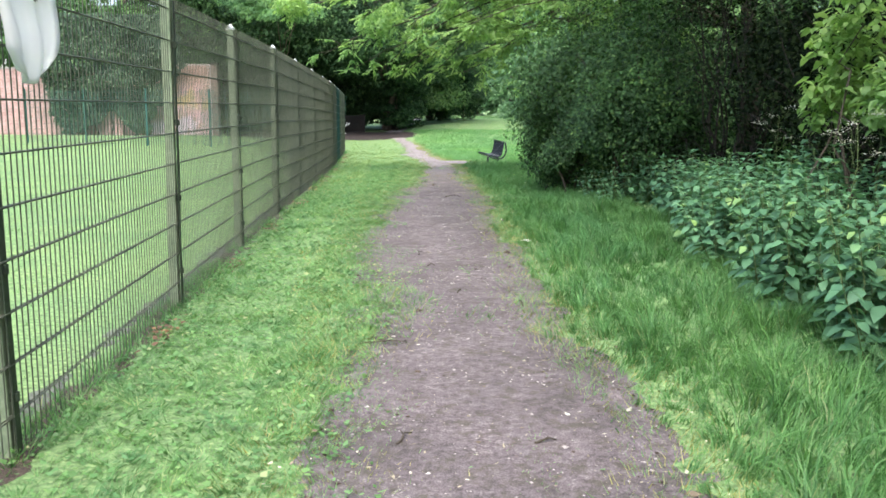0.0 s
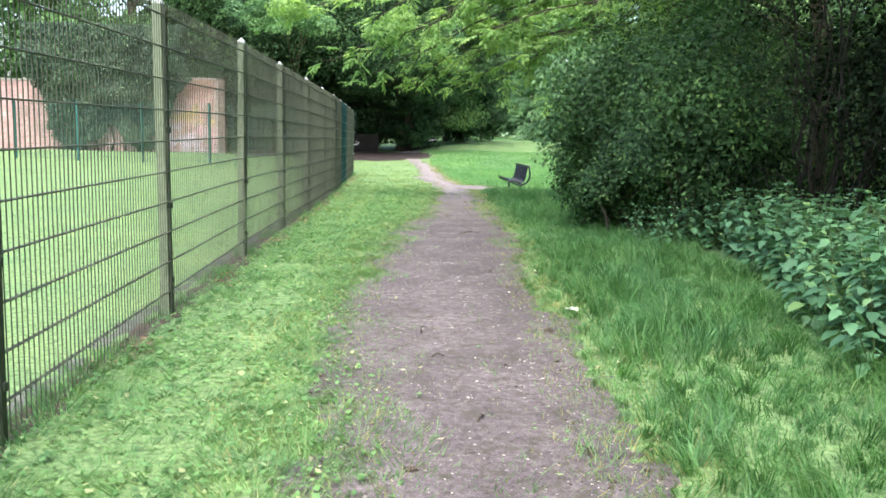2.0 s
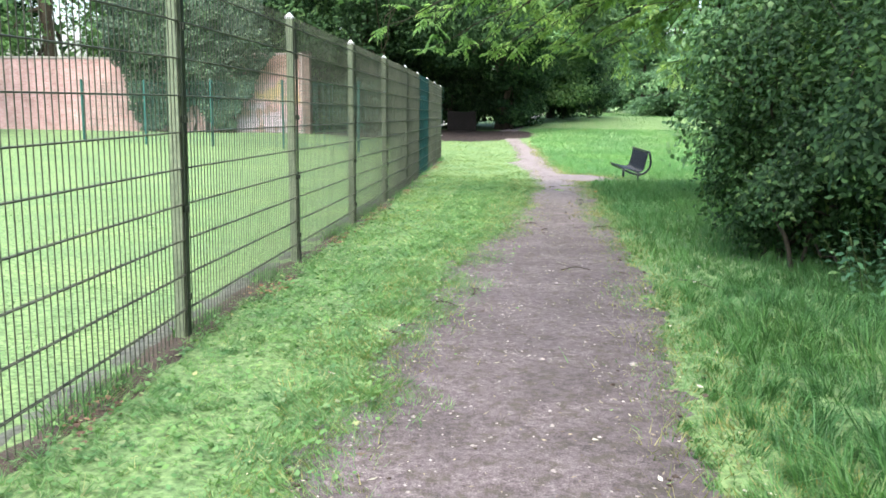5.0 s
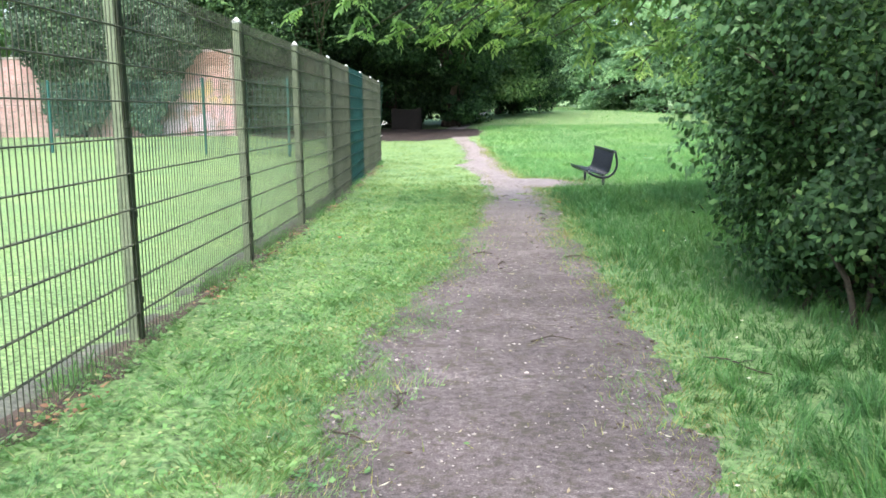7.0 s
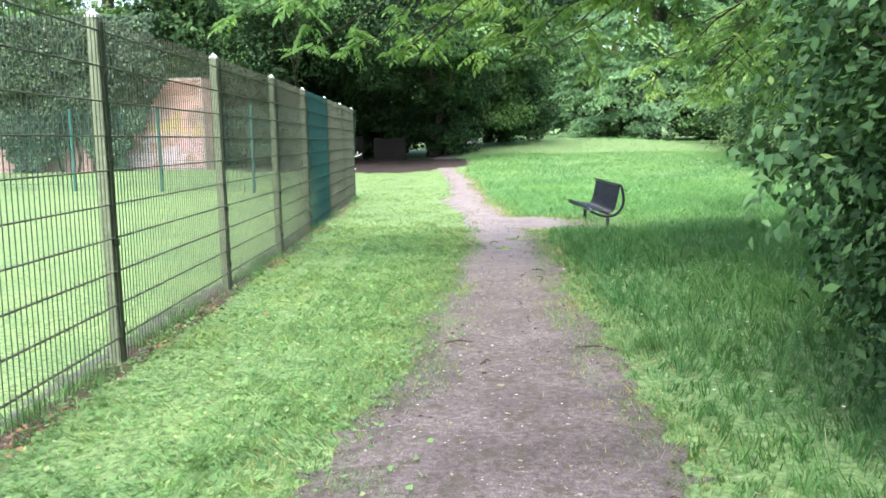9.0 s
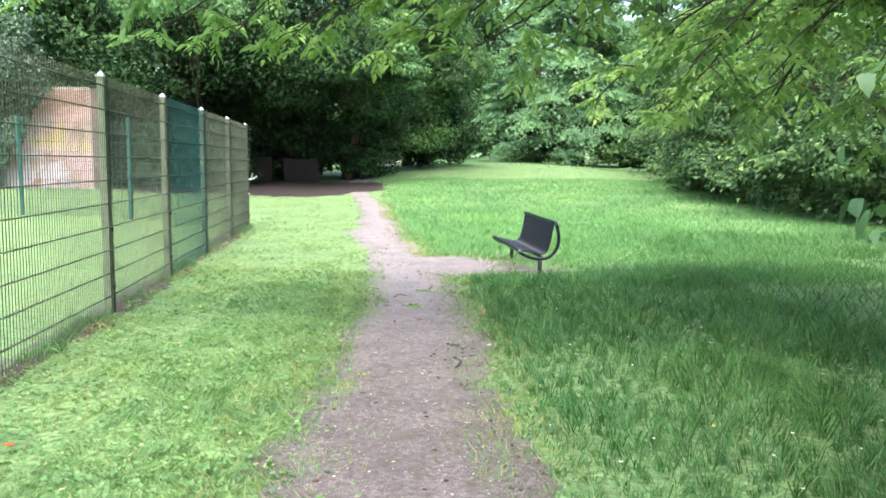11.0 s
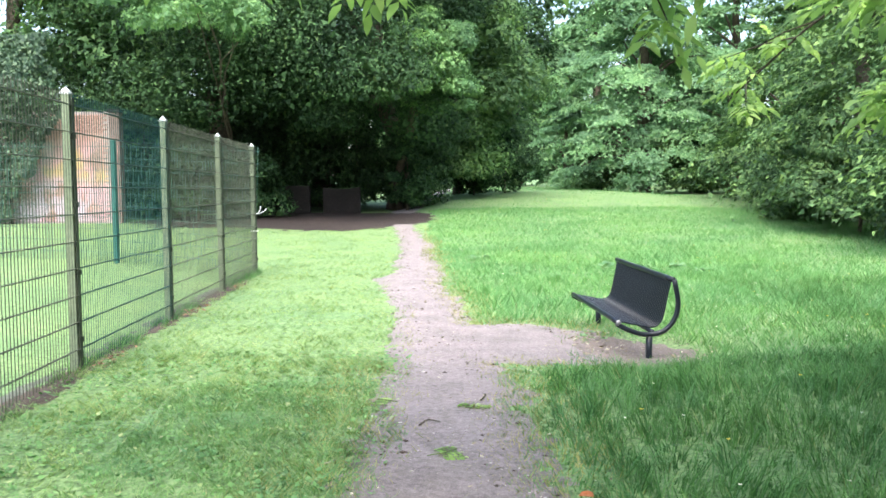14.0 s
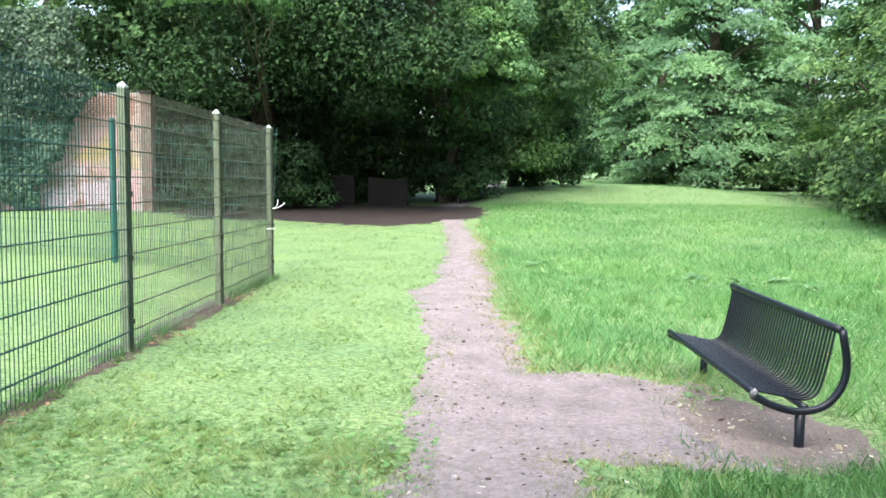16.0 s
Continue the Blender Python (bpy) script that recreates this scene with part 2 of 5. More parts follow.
# near-black: the dense canopy's shade is put into the leaf colour
M_WOOD_LEAF = leaf_material("shade_dark_leaf", ((0.0, (0.00455, 0.00975, 0.00455)), (0.6, (0.0091, 0.0195, 0.0078)), (1.0, (0.026, 0.0403, 0.01625))), 0.2, 0.75, 0.9, 0.06, (1.3, 1.25, 1.0), (0.42, 0.46, 0.5))
M_ASH = leaf_material("canopy_leaflet", ((0.0, (0.15, 0.28, 0.085)), (0.5, (0.24, 0.4, 0.14)), (1.0, (0.36, 0.53, 0.21))), 0.62, 0.5, 0.5, 0.3)
M_YEW = leaf_material("dark_crown_leaf", ((0.0, (0.017, 0.042, 0.02)), (0.5, (0.032, 0.075, 0.033)), (0.92, (0.058, 0.124, 0.052)), (1.0, (0.105, 0.17, 0.068))), 0.25, 0.7, 0.45, 0.15, (1.35, 1.3, 1.05), (0.45, 0.5, 0.55))
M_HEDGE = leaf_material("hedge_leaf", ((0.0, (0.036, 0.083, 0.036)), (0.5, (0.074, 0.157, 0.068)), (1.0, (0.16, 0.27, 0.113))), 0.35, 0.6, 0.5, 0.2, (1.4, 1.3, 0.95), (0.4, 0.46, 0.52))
M_ELDER = leaf_material("elder_leaf", ((0.0, (0.055, 0.13, 0.054)), (0.5, (0.1, 0.215, 0.088)), (1.0, (0.19, 0.32, 0.15))), 0.3, 0.5, 1.1, 0.35, (1.2, 1.2, 1.0), (0.6, 0.64, 0.66))
M_CROWN = leaf_material("broad_crown_leaf", ((0.0, (0.0756, 0.1674, 0.0759)), (0.5, (0.1296, 0.2646, 0.1196)), (1.0, (0.216, 0.3672, 0.1667))), 0.4, 0.6, 0.45, 0.2, (1.3, 1.25, 0.95), (0.5, 0.55, 0.6))
M_CROWN_MID = leaf_material("mid_crown_leaf", ((0.0, (0.045, 0.1, 0.045)), (0.5, (0.08, 0.17, 0.075)), (1.0, (0.15, 0.26, 0.11))), 0.4, 0.6, 0.45, 0.2, (1.3, 1.25, 0.95), (0.5, 0.55, 0.6))
M_CROWN_PALE = leaf_material("pale_crown_leaf", ((0.0, (0.11, 0.225, 0.118)), (0.5, (0.17, 0.32, 0.17)), (1.0, (0.24, 0.405, 0.225))), 0.5, 0.6, 0.3, 0.2, (1.25, 1.2, 1.05), (0.55, 0.6, 0.65))
M_IVY = leaf_material("ivy_leaf", ((0.0, (0.022, 0.05, 0.033)), (0.5, (0.042, 0.086, 0.053)), (1.0, (0.09, 0.145, 0.084))), 0.15, 0.55, 0.8, 0.25, (1.3, 1.25, 1.1), (0.55, 0.6, 0.62))
M_BARK = grain_material("bark", ((0.3, (0.045, 0.035, 0.025)), (0.7, (0.13, 0.105, 0.08))), 22, 2.5, relief=0.9, distance=0.03)
M_TWIG = grain_material("twig_bark", ((0.3, (0.03, 0.026, 0.019)), (0.7, (0.085, 0.07, 0.05))), 60, 6, relief=0.4)
# darker copy of the twig bark, with the wood's shade in its colour
M_SHADED_TWIG = grain_material("shaded_twig_bark", ((0.3, (0.01, 0.009, 0.007)), (0.7, (0.03, 0.025, 0.019))), 60, 6, relief=0.4)
M_STEM = grain_material("green_stem", ((0.3, (0.06, 0.1, 0.03)), (0.7, (0.12, 0.16, 0.06))), 40, 5)
M_POST = grain_material("weathered_painted_steel", ((0.3, (0.14, 0.172, 0.128)), (0.7, (0.225, 0.262, 0.195))), 30, 3.5, ((0.3, (0.66, 0.73, 0.62)), (0.7, (1.15, 1.15, 1.05))), 0.6, 0.15, 0.004, 0.1)
M_POST_GREEN = grain_material("green_painted_steel", ((0.3, (0.02, 0.085, 0.075)), (0.7, (0.04, 0.14, 0.12))), 30, 3, rough=0.5, relief=0.1)
M_CLAMP = grain_material("dark_clamp_steel", ((0.3, (0.012, 0.018, 0.012)), (0.7, (0.035, 0.05, 0.03))), 40, 4, rough=0.55, relief=0.2)
M_WIRE = grain_material("weathered_wire", ((0.3, (0.035, 0.043, 0.03)), (0.7, (0.095, 0.105, 0.075))), 25, 1.5, rough=0.5, relief=0.1)
M_WIRE_GREEN = grain_material("green_wire", ((0.3, (0.035, 0.1, 0.085)), (0.7, (0.07, 0.15, 0.125))), 25, 1.5, rough=0.5, relief=0.1)
M_WIRE_TEAL = grain_material("teal_coated_wire", ((0.3, (0.004, 0.03, 0.03)), (0.7, (0.008, 0.05, 0.048))), 25, 1.5, rough=0.4, relief=0.1)
M_CAP = grain_material("pale_cap", ((0.3, (0.33, 0.36, 0.36)), (0.7, (0.48, 0.51, 0.5))), 40, 6, rough=0.5, relief=0.1)
M_BENCH = grain_material("bench_coating", ((0.3, (0.006, 0.009, 0.014)), (0.7, (0.015, 0.02, 0.029))), 120, 5, rough=0.33, relief=0.12, distance=0.002)
M_WORN = grain_material("worn_coating", ((0.3, (0.07, 0.075, 0.08)), (0.7, (0.28, 0.28, 0.29))), 90, 8, rough=0.5)
M_SOIL = grain_material("bare_soil", ((0.25, (0.03, 0.023, 0.018)), (0.55, (0.075, 0.056, 0.043)), (0.8, (0.14, 0.11, 0.085))), 55, 3, relief=0.8, distance=0.02)
# soil colour lowered to stand in for shade under the overhanging yews
M_SHADED_SOIL = grain_material("leaf_mould", ((0.25, (0.014, 0.01, 0.009)), (0.55, (0.031, 0.023, 0.02)), (0.8, (0.062, 0.048, 0.042))), 55, 3, relief=0.8, distance=0.02)
M_RUBBLE = grain_material("rubble", ((0.25, (0.03375, 0.04125, 0.03)), (0.7, (0.1425, 0.15, 0.1237))), 25, 3, relief=0.8)
M_STONE = grain_material("pebble", ((0.3, (0.2, 0.18, 0.17)), (0.7, (0.45, 0.42, 0.4))), 20, 5)
M_WHITE = grain_material("white_litter", ((0.3, (0.6, 0.62, 0.55)), (0.7, (0.8, 0.8, 0.75))), 20, 5)
M_TWINE = grain_material("white_plastic_tie", ((0.3, (0.7, 0.7, 0.7)), (0.7, (0.82, 0.82, 0.82))), 50, 5)
M_DRY = leaf_material("dry_leaf", ((0.0, (0.09, 0.068, 0.048)), (0.45, (0.19, 0.155, 0.11)), (0.85, (0.34, 0.3, 0.22)), (1.0, (0.55, 0.52, 0.44))), 0.15, 0.7, 2.0, 0.3, (1.1, 1.08, 1.0))
M_RED_LEAF = leaf_material("orange_leaf", ((0.0, (0.35, 0.084, 0.028)), (1.0, (0.42, 0.14, 0.042))), 0.2, 0.6)
M_DEAD_LEAF = leaf_material("dead_leaf", ((0.0, (0.07, 0.045, 0.03)), (0.5, (0.17, 0.1, 0.06)), (1.0, (0.3, 0.19, 0.11))), 0.15, 0.7, 2.0)
M_FLOWER = leaf_material("white_flower", ((0.0, (0.6, 0.62, 0.55)), (1.0, (0.8, 0.8, 0.75))), 0.3, 0.6)
M_YELLOW = leaf_material("yellow_flower", ((0.0, (0.7, 0.5, 0.03)), (1.0, (0.8, 0.65, 0.05))), 0.2, 0.5)


def path_material():
    """Trodden grit: fine speckle, stones, bare-worn middle and dark damp patches."""
    m, nt, b = nodes_of("trodden_grit")
    fine, mid, broad = noise_fac(nt, 130, 4), noise_fac(nt, 28, 5), noise_fac(nt, 1.7, 4)
    col = ramp(nt, fine, ((0.25, (0.04, 0.034, 0.034)), (0.5, (0.108, 0.093, 0.094)), (0.75, (0.21, 0.187, 0.187))))
    col = mixed(nt, 1.0, col, ramp(nt, mid, ((0.3, (0.5, 0.48, 0.47)), (0.7, (1.38, 1.38, 1.38)))), "MULTIPLY")
    col = mixed(nt, 1.0, col, ramp(nt, broad, ((0.3, (0.62, 0.62, 0.62)), (0.7, (1.3, 1.28, 1.32)))), "MULTIPLY")
    # paler with y: open light past the canopy, partly drier grit, as colour
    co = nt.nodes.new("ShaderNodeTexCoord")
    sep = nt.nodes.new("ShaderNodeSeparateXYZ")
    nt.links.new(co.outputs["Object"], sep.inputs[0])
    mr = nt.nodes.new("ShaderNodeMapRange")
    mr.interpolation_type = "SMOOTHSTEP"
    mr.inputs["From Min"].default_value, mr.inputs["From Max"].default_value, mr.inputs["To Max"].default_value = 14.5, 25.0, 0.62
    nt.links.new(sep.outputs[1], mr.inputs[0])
    open_light = nt.nodes.new("ShaderNodeMath")
    open_light.operation = "MULTIPLY"
    nt.links.new(mr.outputs[0], open_light.inputs[0])
    nt.links.new(ramp(nt, noise_fac(nt, 3.5, 5), ((0.28, (0.45, 0.45, 0.45)), (0.6, (1, 1, 1)))), open_light.inputs[1])
    # trampled crumbs of moss and leaf mould
    col = mixed(nt, ramp(nt, noise_fac(nt, 9, 6, "Object", 0.75), ((0.5, (0, 0, 0)), (0.62, (0.75, 0.75, 0.75)))), col, (0.055, 0.05, 0.035))
    col = mixed(nt, open_light.outputs[0], col, mixed(nt, 1.0, ramp(nt, fine, ((0.25, (0.2, 0.17, 0.168)), (0.75, (0.4, 0.36, 0.355)))), ramp(nt, mid, ((0.3, (0.75, 0.74, 0.72)), (0.7, (1.1, 1.1, 1.1)))), "MULTIPLY"))
    nt.links.new(col, b.inputs["Base Color"])
    b.inputs["Roughness"].default_value = 0.85
    b.inputs["Specular IOR Level"].default_value = 0.3
    add = nt.nodes.new("ShaderNodeMath")
    add.operation = "ADD"
    nt.links.new(fine, add.inputs[0])
    nt.links.new(mid, add.inputs[1])
    bump(nt, b, add.outputs[0], 0.55, 0.012)
    return m


M_PATH = path_material()


def place_noise(nt, geo, scale):
    tx = nt.nodes.new("ShaderNodeTexNoise")
    tx.inputs["Scale"].default_value, tx.inputs["Detail"].default_value = scale, 3
    nt.links.new(geo.outputs["Position"], tx.inputs["Vector"])
    return tx.outputs["Fac"]


def brick_material(name, painted):
    m, nt, b = nodes_of(name)
    co = nt.nodes.new("ShaderNodeTexCoord")
    mp = nt.nodes.new("ShaderNodeMapping")
    mp.inputs["Rotation"].default_value = (radians(90), 0, 0)
    nt.links.new(co.outputs["Object"], mp.inputs[0])
    br = nt.nodes.new("ShaderNodeTexBrick")
    br.inputs["Scale"].default_value = 1.0
    br.inputs["Brick Width"].default_value, br.inputs["Row Height"].default_value, br.inputs["Mortar Size"].default_value = 0.225, 0.075, 0.008
    br.inputs["Color1"].default_value, br.inputs["Color2"].default_value, br.inputs["Mortar"].default_value = (0.35, 0.2, 0.19, 1), (0.43, 0.285, 0.275, 1), (0.46, 0.4, 0.39, 1)
    nt.links.new(mp.outputs[0], br.inputs[0])
    col = mixed(nt, 1.0, br.outputs[0], ramp(nt, noise_fac(nt, 1.2, 4), ((0.3, (0.7, 0.68, 0.66)), (0.7, (1.25, 1.2, 1.2)))), "MULTIPLY")
    if painted:
        # sprayed paint: yellow and orange above, lilac and white low on the wall
        geo = nt.nodes.new("ShaderNodeNewGeometry")
        info = nt.nodes.new("ShaderNodeObjectInfo")
        col = ramp(nt, info.outputs["Random"], ((0.0, (0.32, 0.19, 0.155)), (0.6, (0.4, 0.265, 0.22)), (1.0, (0.46, 0.33, 0.285))))
        col = mixed(nt, 1.0, col, ramp(nt, place_noise(nt, geo, 30), ((0.3, (0.75, 0.75, 0.75)), (0.7, (1.2, 1.2, 1.2)))), "MULTIPLY")
        sep = nt.nodes.new("ShaderNodeSeparateXYZ")
        nt.links.new(geo.outputs["Position"], sep.inputs[0])

        def band(sock, lo, hi, col_a):
            mr = nt.nodes.new("ShaderNodeMapRange")
            mr.interpolation_type = "SMOOTHSTEP"
            mr.inputs["From Min"].default_value, mr.inputs["From Max"].default_value = lo, hi
            nt.links.new(sock, mr.inputs[0])
            mu = nt.nodes.new("ShaderNodeMath")
            mu.operation = "MULTIPLY"
            nt.links.new(mr.outputs[0], mu.inputs[0])
            nt.links.new(ramp(nt, place_noise(nt, geo, col_a), ((0.42, (0, 0, 0)), (0.5, (1, 1, 1)))), mu.inputs[1])
            return mu.outputs[0]
        def both(p, q):
            mu = nt.nodes.new("ShaderNodeMath")
            mu.operation = "MULTIPLY"
            nt.links.new(p, mu.inputs[0])
            nt.links.new(q, mu.inputs[1])
            return mu.outputs[0]
        col = mixed(nt, band(sep.outputs[2], 2.7, 1.9, 0.8), col, (0.56, 0.34, 0.36))
        col = mixed(nt, both(band(sep.outputs[2], 1.0, 1.35, 1.1), band(sep.outputs[2], 2.5, 2.2, 0.7)), col, (0.5, 0.37, 0.18))
        col = mixed(nt, both(band(sep.outputs[2], 1.5, 1.0, 1.6), band(sep.outputs[0], -9.6, -10.6, 0.5)), col, (0.5, 0.42, 0.47))
    nt.links.new(col, b.inputs["Base Color"])
    b.inputs["Roughness"].default_value = 0.85
    if not painted:
        bump(nt, b, br.outputs["Fac"], -0.5, 0.01)
    return m


M_BRICK = brick_material("red_brick", False)
M_GRAFFITI = brick_material("painted_brick", True)
M_DRY_EARTH = grain_material("dry_earth", ((0.25, (0.085, 0.068, 0.06)), (0.55, (0.18, 0.15, 0.137)), (0.8, (0.3, 0.26, 0.24))), 55, 3, relief=0.8, distance=0.02)
M_CLOTH = leaf_material("white_cloth", ((0.0, (0.84, 0.84, 0.84)), (1.0, (0.88, 0.88, 0.88))), 0.5, 0.9, 5.0, 0.2, (1.0, 1.0, 1.0), (0.96, 0.96, 0.96), (1.0, 1.0, 1.0))
# near-black for the yews' shade on the garden wall; also the pier's dark cap
M_DARK_BRICK = grain_material("dark_shaded_brick", ((0.3, (0.012, 0.011, 0.01)), (0.7, (0.03, 0.025, 0.022))), 12, 2)
M_MORTAR = grain_material("mortar", ((0.3, (0.3, 0.26, 0.25)), (0.7, (0.45, 0.4, 0.38))), 60, 3)
M_COPING = grain_material("stone_coping", ((0.3, (0.2, 0.19, 0.17)), (0.7, (0.38, 0.36, 0.32))), 25, 3)

# ---------------------------------------------------------------- ground and path
def axis(lo, hi, a, b, fine, coarse):
    return np.concatenate([np.linspace(lo, a, max(2, int((a - lo) / coarse)))[:-1], np.linspace(a, b, int((b - a) / fine)), np.linspace(b, hi, max(2, int((hi - b) / coarse)))[1:]])


def grid_faces(nx, ny):
    i, j = np.meshgrid(np.arange(nx - 1), np.arange(ny - 1), indexing="ij")
    a = (i * ny + j).ravel()
    return np.stack([a, a + ny, a + ny + 1, a + 1], 1)


gx, gy = axis(-600, 600, -14, 14, 0.35, 14), axis(-300, 1500, -6, 66, 0.35, 18)
X, Y = np.meshgrid(gx, gy, indexing="ij")
ground = np_part("ground", np.stack([X, Y, height(X, Y)], -1).reshape(-1, 3), grid_faces(len(gx), len(gy)), M_TURF, None, "", True)
tagged(ground, "green mown lawn and meadow ground in a park", "ground", kind="structure")

px, py = np.arange(-2.5, 4.0, 0.06), np.arange(-6, 76, 0.07)
X, Y = np.meshgrid(px, py, indexing="ij")
D = path_in(X, Y) + rag(X, Y)
Z = height(X, Y) + np.clip((D + 0.08) * 0.12, -0.06, 0.012) + np.where(D > 0, 0.012 * (vnoise(X, Y, 0.3) - 0.5) * np.clip(D * 5, 0, 1), 0)
F = grid_faces(len(px), len(py))
keep = (D.ravel()[F] > -0.4).any(1)
F = F[keep]
used, inv = np.unique(F, return_inverse=True)
V = np.stack([X, Y, Z], -1).reshape(-1, 3)[used]
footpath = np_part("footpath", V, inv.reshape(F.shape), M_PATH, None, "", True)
tagged(footpath, "trodden grey-brown grit footpath with ragged grassy edges", "path", kind="structure")

# bare earth under the bench, and the worn strip along the fence
def patch_mesh(name, cx, cy, rx_, ry_, mat, lift, label, step=0.05):
    a, b = np.arange(cx - rx_ - 0.3, cx + rx_ + 0.3, step), np.arange(cy - ry_ - 0.3, cy + ry_ + 0.3, step)
    A, B = np.meshgrid(a, b, indexing="ij")
    d = 1 - np.sqrt(((A - cx) / rx_) ** 2 + ((B - cy) / ry_) ** 2) + rag(A, B) * 0.9
    z = height(A, B) + np.clip(d * 0.25, -0.05, lift)
    f = grid_faces(len(a), len(b))
    f = f[(d.ravel()[f] > -0.3).any(1)]
    u, iv = np.unique(f, return_inverse=True)
    ob = np_part(name, np.stack([A, B, z], -1).reshape(-1, 3)[u], iv.reshape(f.shape), mat, None, "", True)
    return tagged(ob, label, "soil", kind="structure")


patch_mesh("bare_soil", 2.72, 24.4, 0.52, 0.92, M_DRY_EARTH, 0.03, "bare brown earth scuffed under the bench")
patch_mesh("shaded_soil", -3.9, 46.6, 4.9, 5.3, M_SHADED_SOIL, 0.02, "bare dark earth under the evergreen trees", 0.12)


def strip_mesh(name, off0, off1, mat, lift, label, y0=-6, y1=31.1):
    b = np.arange(y0, y1, 0.06)
    a = np.arange(off0 - 0.15, off1 + 0.15, 0.03)
    A, B = np.meshgrid(a, b, indexing="ij")
    Xs = A + fence_x(B)
    d = np.minimum(A - off0, off1 - A) + 0.5 * rag(Xs, B)
    z = height(Xs, B) + np.clip(d * 0.2, -0.05, lift)
    f = grid_faces(len(a), len(b))
    f = f[(d.ravel()[f] > -0.2).any(1)]
    u, iv = np.unique(f, return_inverse=True)
    ob = np_part(name, np.stack([Xs, B, z], -1).reshape(-1, 3)[u], iv.reshape(f.shape), mat, None, "", True)
    return tagged(ob, label, "soil", kind="structure")


strip_mesh("soil_strip", -0.08, 0.1, M_SOIL, 0.014, "bare earth strip along the foot of the fence")
strip_mesh("gravel_strip", -0.2, -0.1, M_RUBBLE, 0.014, "grey gravel strip inside the fence")

# ---------------------------------------------------------------- grass
def blades(x, y, h, w, lean, two=False):
    """Blades of grass rooted at x, y. two: bent blades of three triangles."""
    n = len(x)
    a = rng.random(n) * 2 * np.pi
    s = np.stack([np.cos(a), np.sin(a), np.zeros(n)], 1) * (w / 2)[:, None]
    b = 18 * vnoise(x, y, 0.3) + rng.normal(0, 0.9, n)
    d = np.stack([np.cos(b), np.sin(b), np.zeros(n)], 1) * (lean * h)[:, None]
    p = np.stack([x, y, height(x, y) - 0.01], 1)
    up = np.zeros((n, 3))
    up[:, 2] = h
    if not two:
        v = np.stack([p - s, p + s, p + d + up], 1).reshape(-1, 3)
        return v, np.arange(3 * n).reshape(-1, 3)
    m = p + d * 0.3 + up * 0.62
    v = np.stack([p - s, p + s, m - s * 0.75, m + s * 0.75, p + d + up * (1 - 0.18 * lean)[:, None]], 1).reshape(-1, 3)
    f = (np.arange(n)[:, None, None] * 5 + np.array([[0, 1, 3], [0, 3, 2], [2, 3, 4]])[None]).reshape(-1, 3)
    return v, f


def sow(n, x0, x1, y0, y1, edge=0.0, clump=0.5, inside=None):
    """Random places in a rectangle, thinned on the path, in patches."""
    x, y = rng.uniform(x0, x1, n), rng.uniform(y0, y1, n)
    d = bare(x, y) + rag(x, y)
    ok = d < edge - 0.03 + rng.exponential(0.07, n) * (0.25 + 1.5 * vnoise(x, y, 0.5))
    ok &= vnoise(x, y, 0.25) + rng.random(n) > clump
    ok &= ((x - 2.85) / 0.5) ** 2 + ((y - 24.5) / 0.95) ** 2 > 0.9 + rng.normal(0, 0.15, n)
    if inside is not None:
        ok &= inside(x, y)
    return x[ok], y[ok]


def grass_field(name, places, lo, hi, w0, w1, lean, mat, label, two=False, patchy=0.6, tuft=0.0):
    """tuft: the spacing of the tufts that blades gather in, in metres."""
    vs = []
    for x, y in places:
        n = len(x)
        if tuft:
            i, j = np.floor(x / tuft), np.floor(y / tuft)
            u, w = (np.sin(i * 127.1 + j * 311.7) * 43758.5453) % 1.0, (np.sin(i * 269.5 + j * 183.3) * 43758.5453) % 1.0
            loose = rng.random(n) < 0.3
            x = np.where(loose, x, (i + 0.15 + 0.7 * u) * tuft + rng.normal(0, tuft * 0.16, n))
            y = np.where(loose, y, (j + 0.15 + 0.7 * w) * tuft + rng.normal(0, tuft * 0.16, n))
        h = rng.uniform(lo, hi, n) * (1 - patchy / 2 + patchy * vnoise(x, y, 0.45)) * (0.8 + 0.4 * vnoise(x, y, 1.7))
        if tuft:
            h = h * np.where(loose, 0.7, 0.55 + 0.75 * (u * 7.3 + w * 3.1) % 1.0)
        h = h * (0.25 + 0.75 * smooth(0.0, 0.45, -path_in(x, y))) if hi > 0.1 else h
        vs.append(blades(x, y, h, rng.uniform(w0, w1, n), rng.uniform(*lean, n), two))
    v, f = merge(vs)
    return tagged(np_part(name, v, f, mat), label, "grass", kind="stuff")


beside = lambda x, y: x > fence_x(np.minimum(y, 30.9)) - 0.02 + 0.1 * vnoise(x, y, 0.2)
within = lambda x, y: x < fence_x(np.minimum(y, 30.9)) - 0.12 - 0.3 * vnoise(x, y, 0.3)
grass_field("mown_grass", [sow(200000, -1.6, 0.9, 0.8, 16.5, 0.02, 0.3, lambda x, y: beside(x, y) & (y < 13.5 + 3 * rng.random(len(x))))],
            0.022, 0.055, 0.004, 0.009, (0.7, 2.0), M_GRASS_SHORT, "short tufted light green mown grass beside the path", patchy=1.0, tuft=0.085)
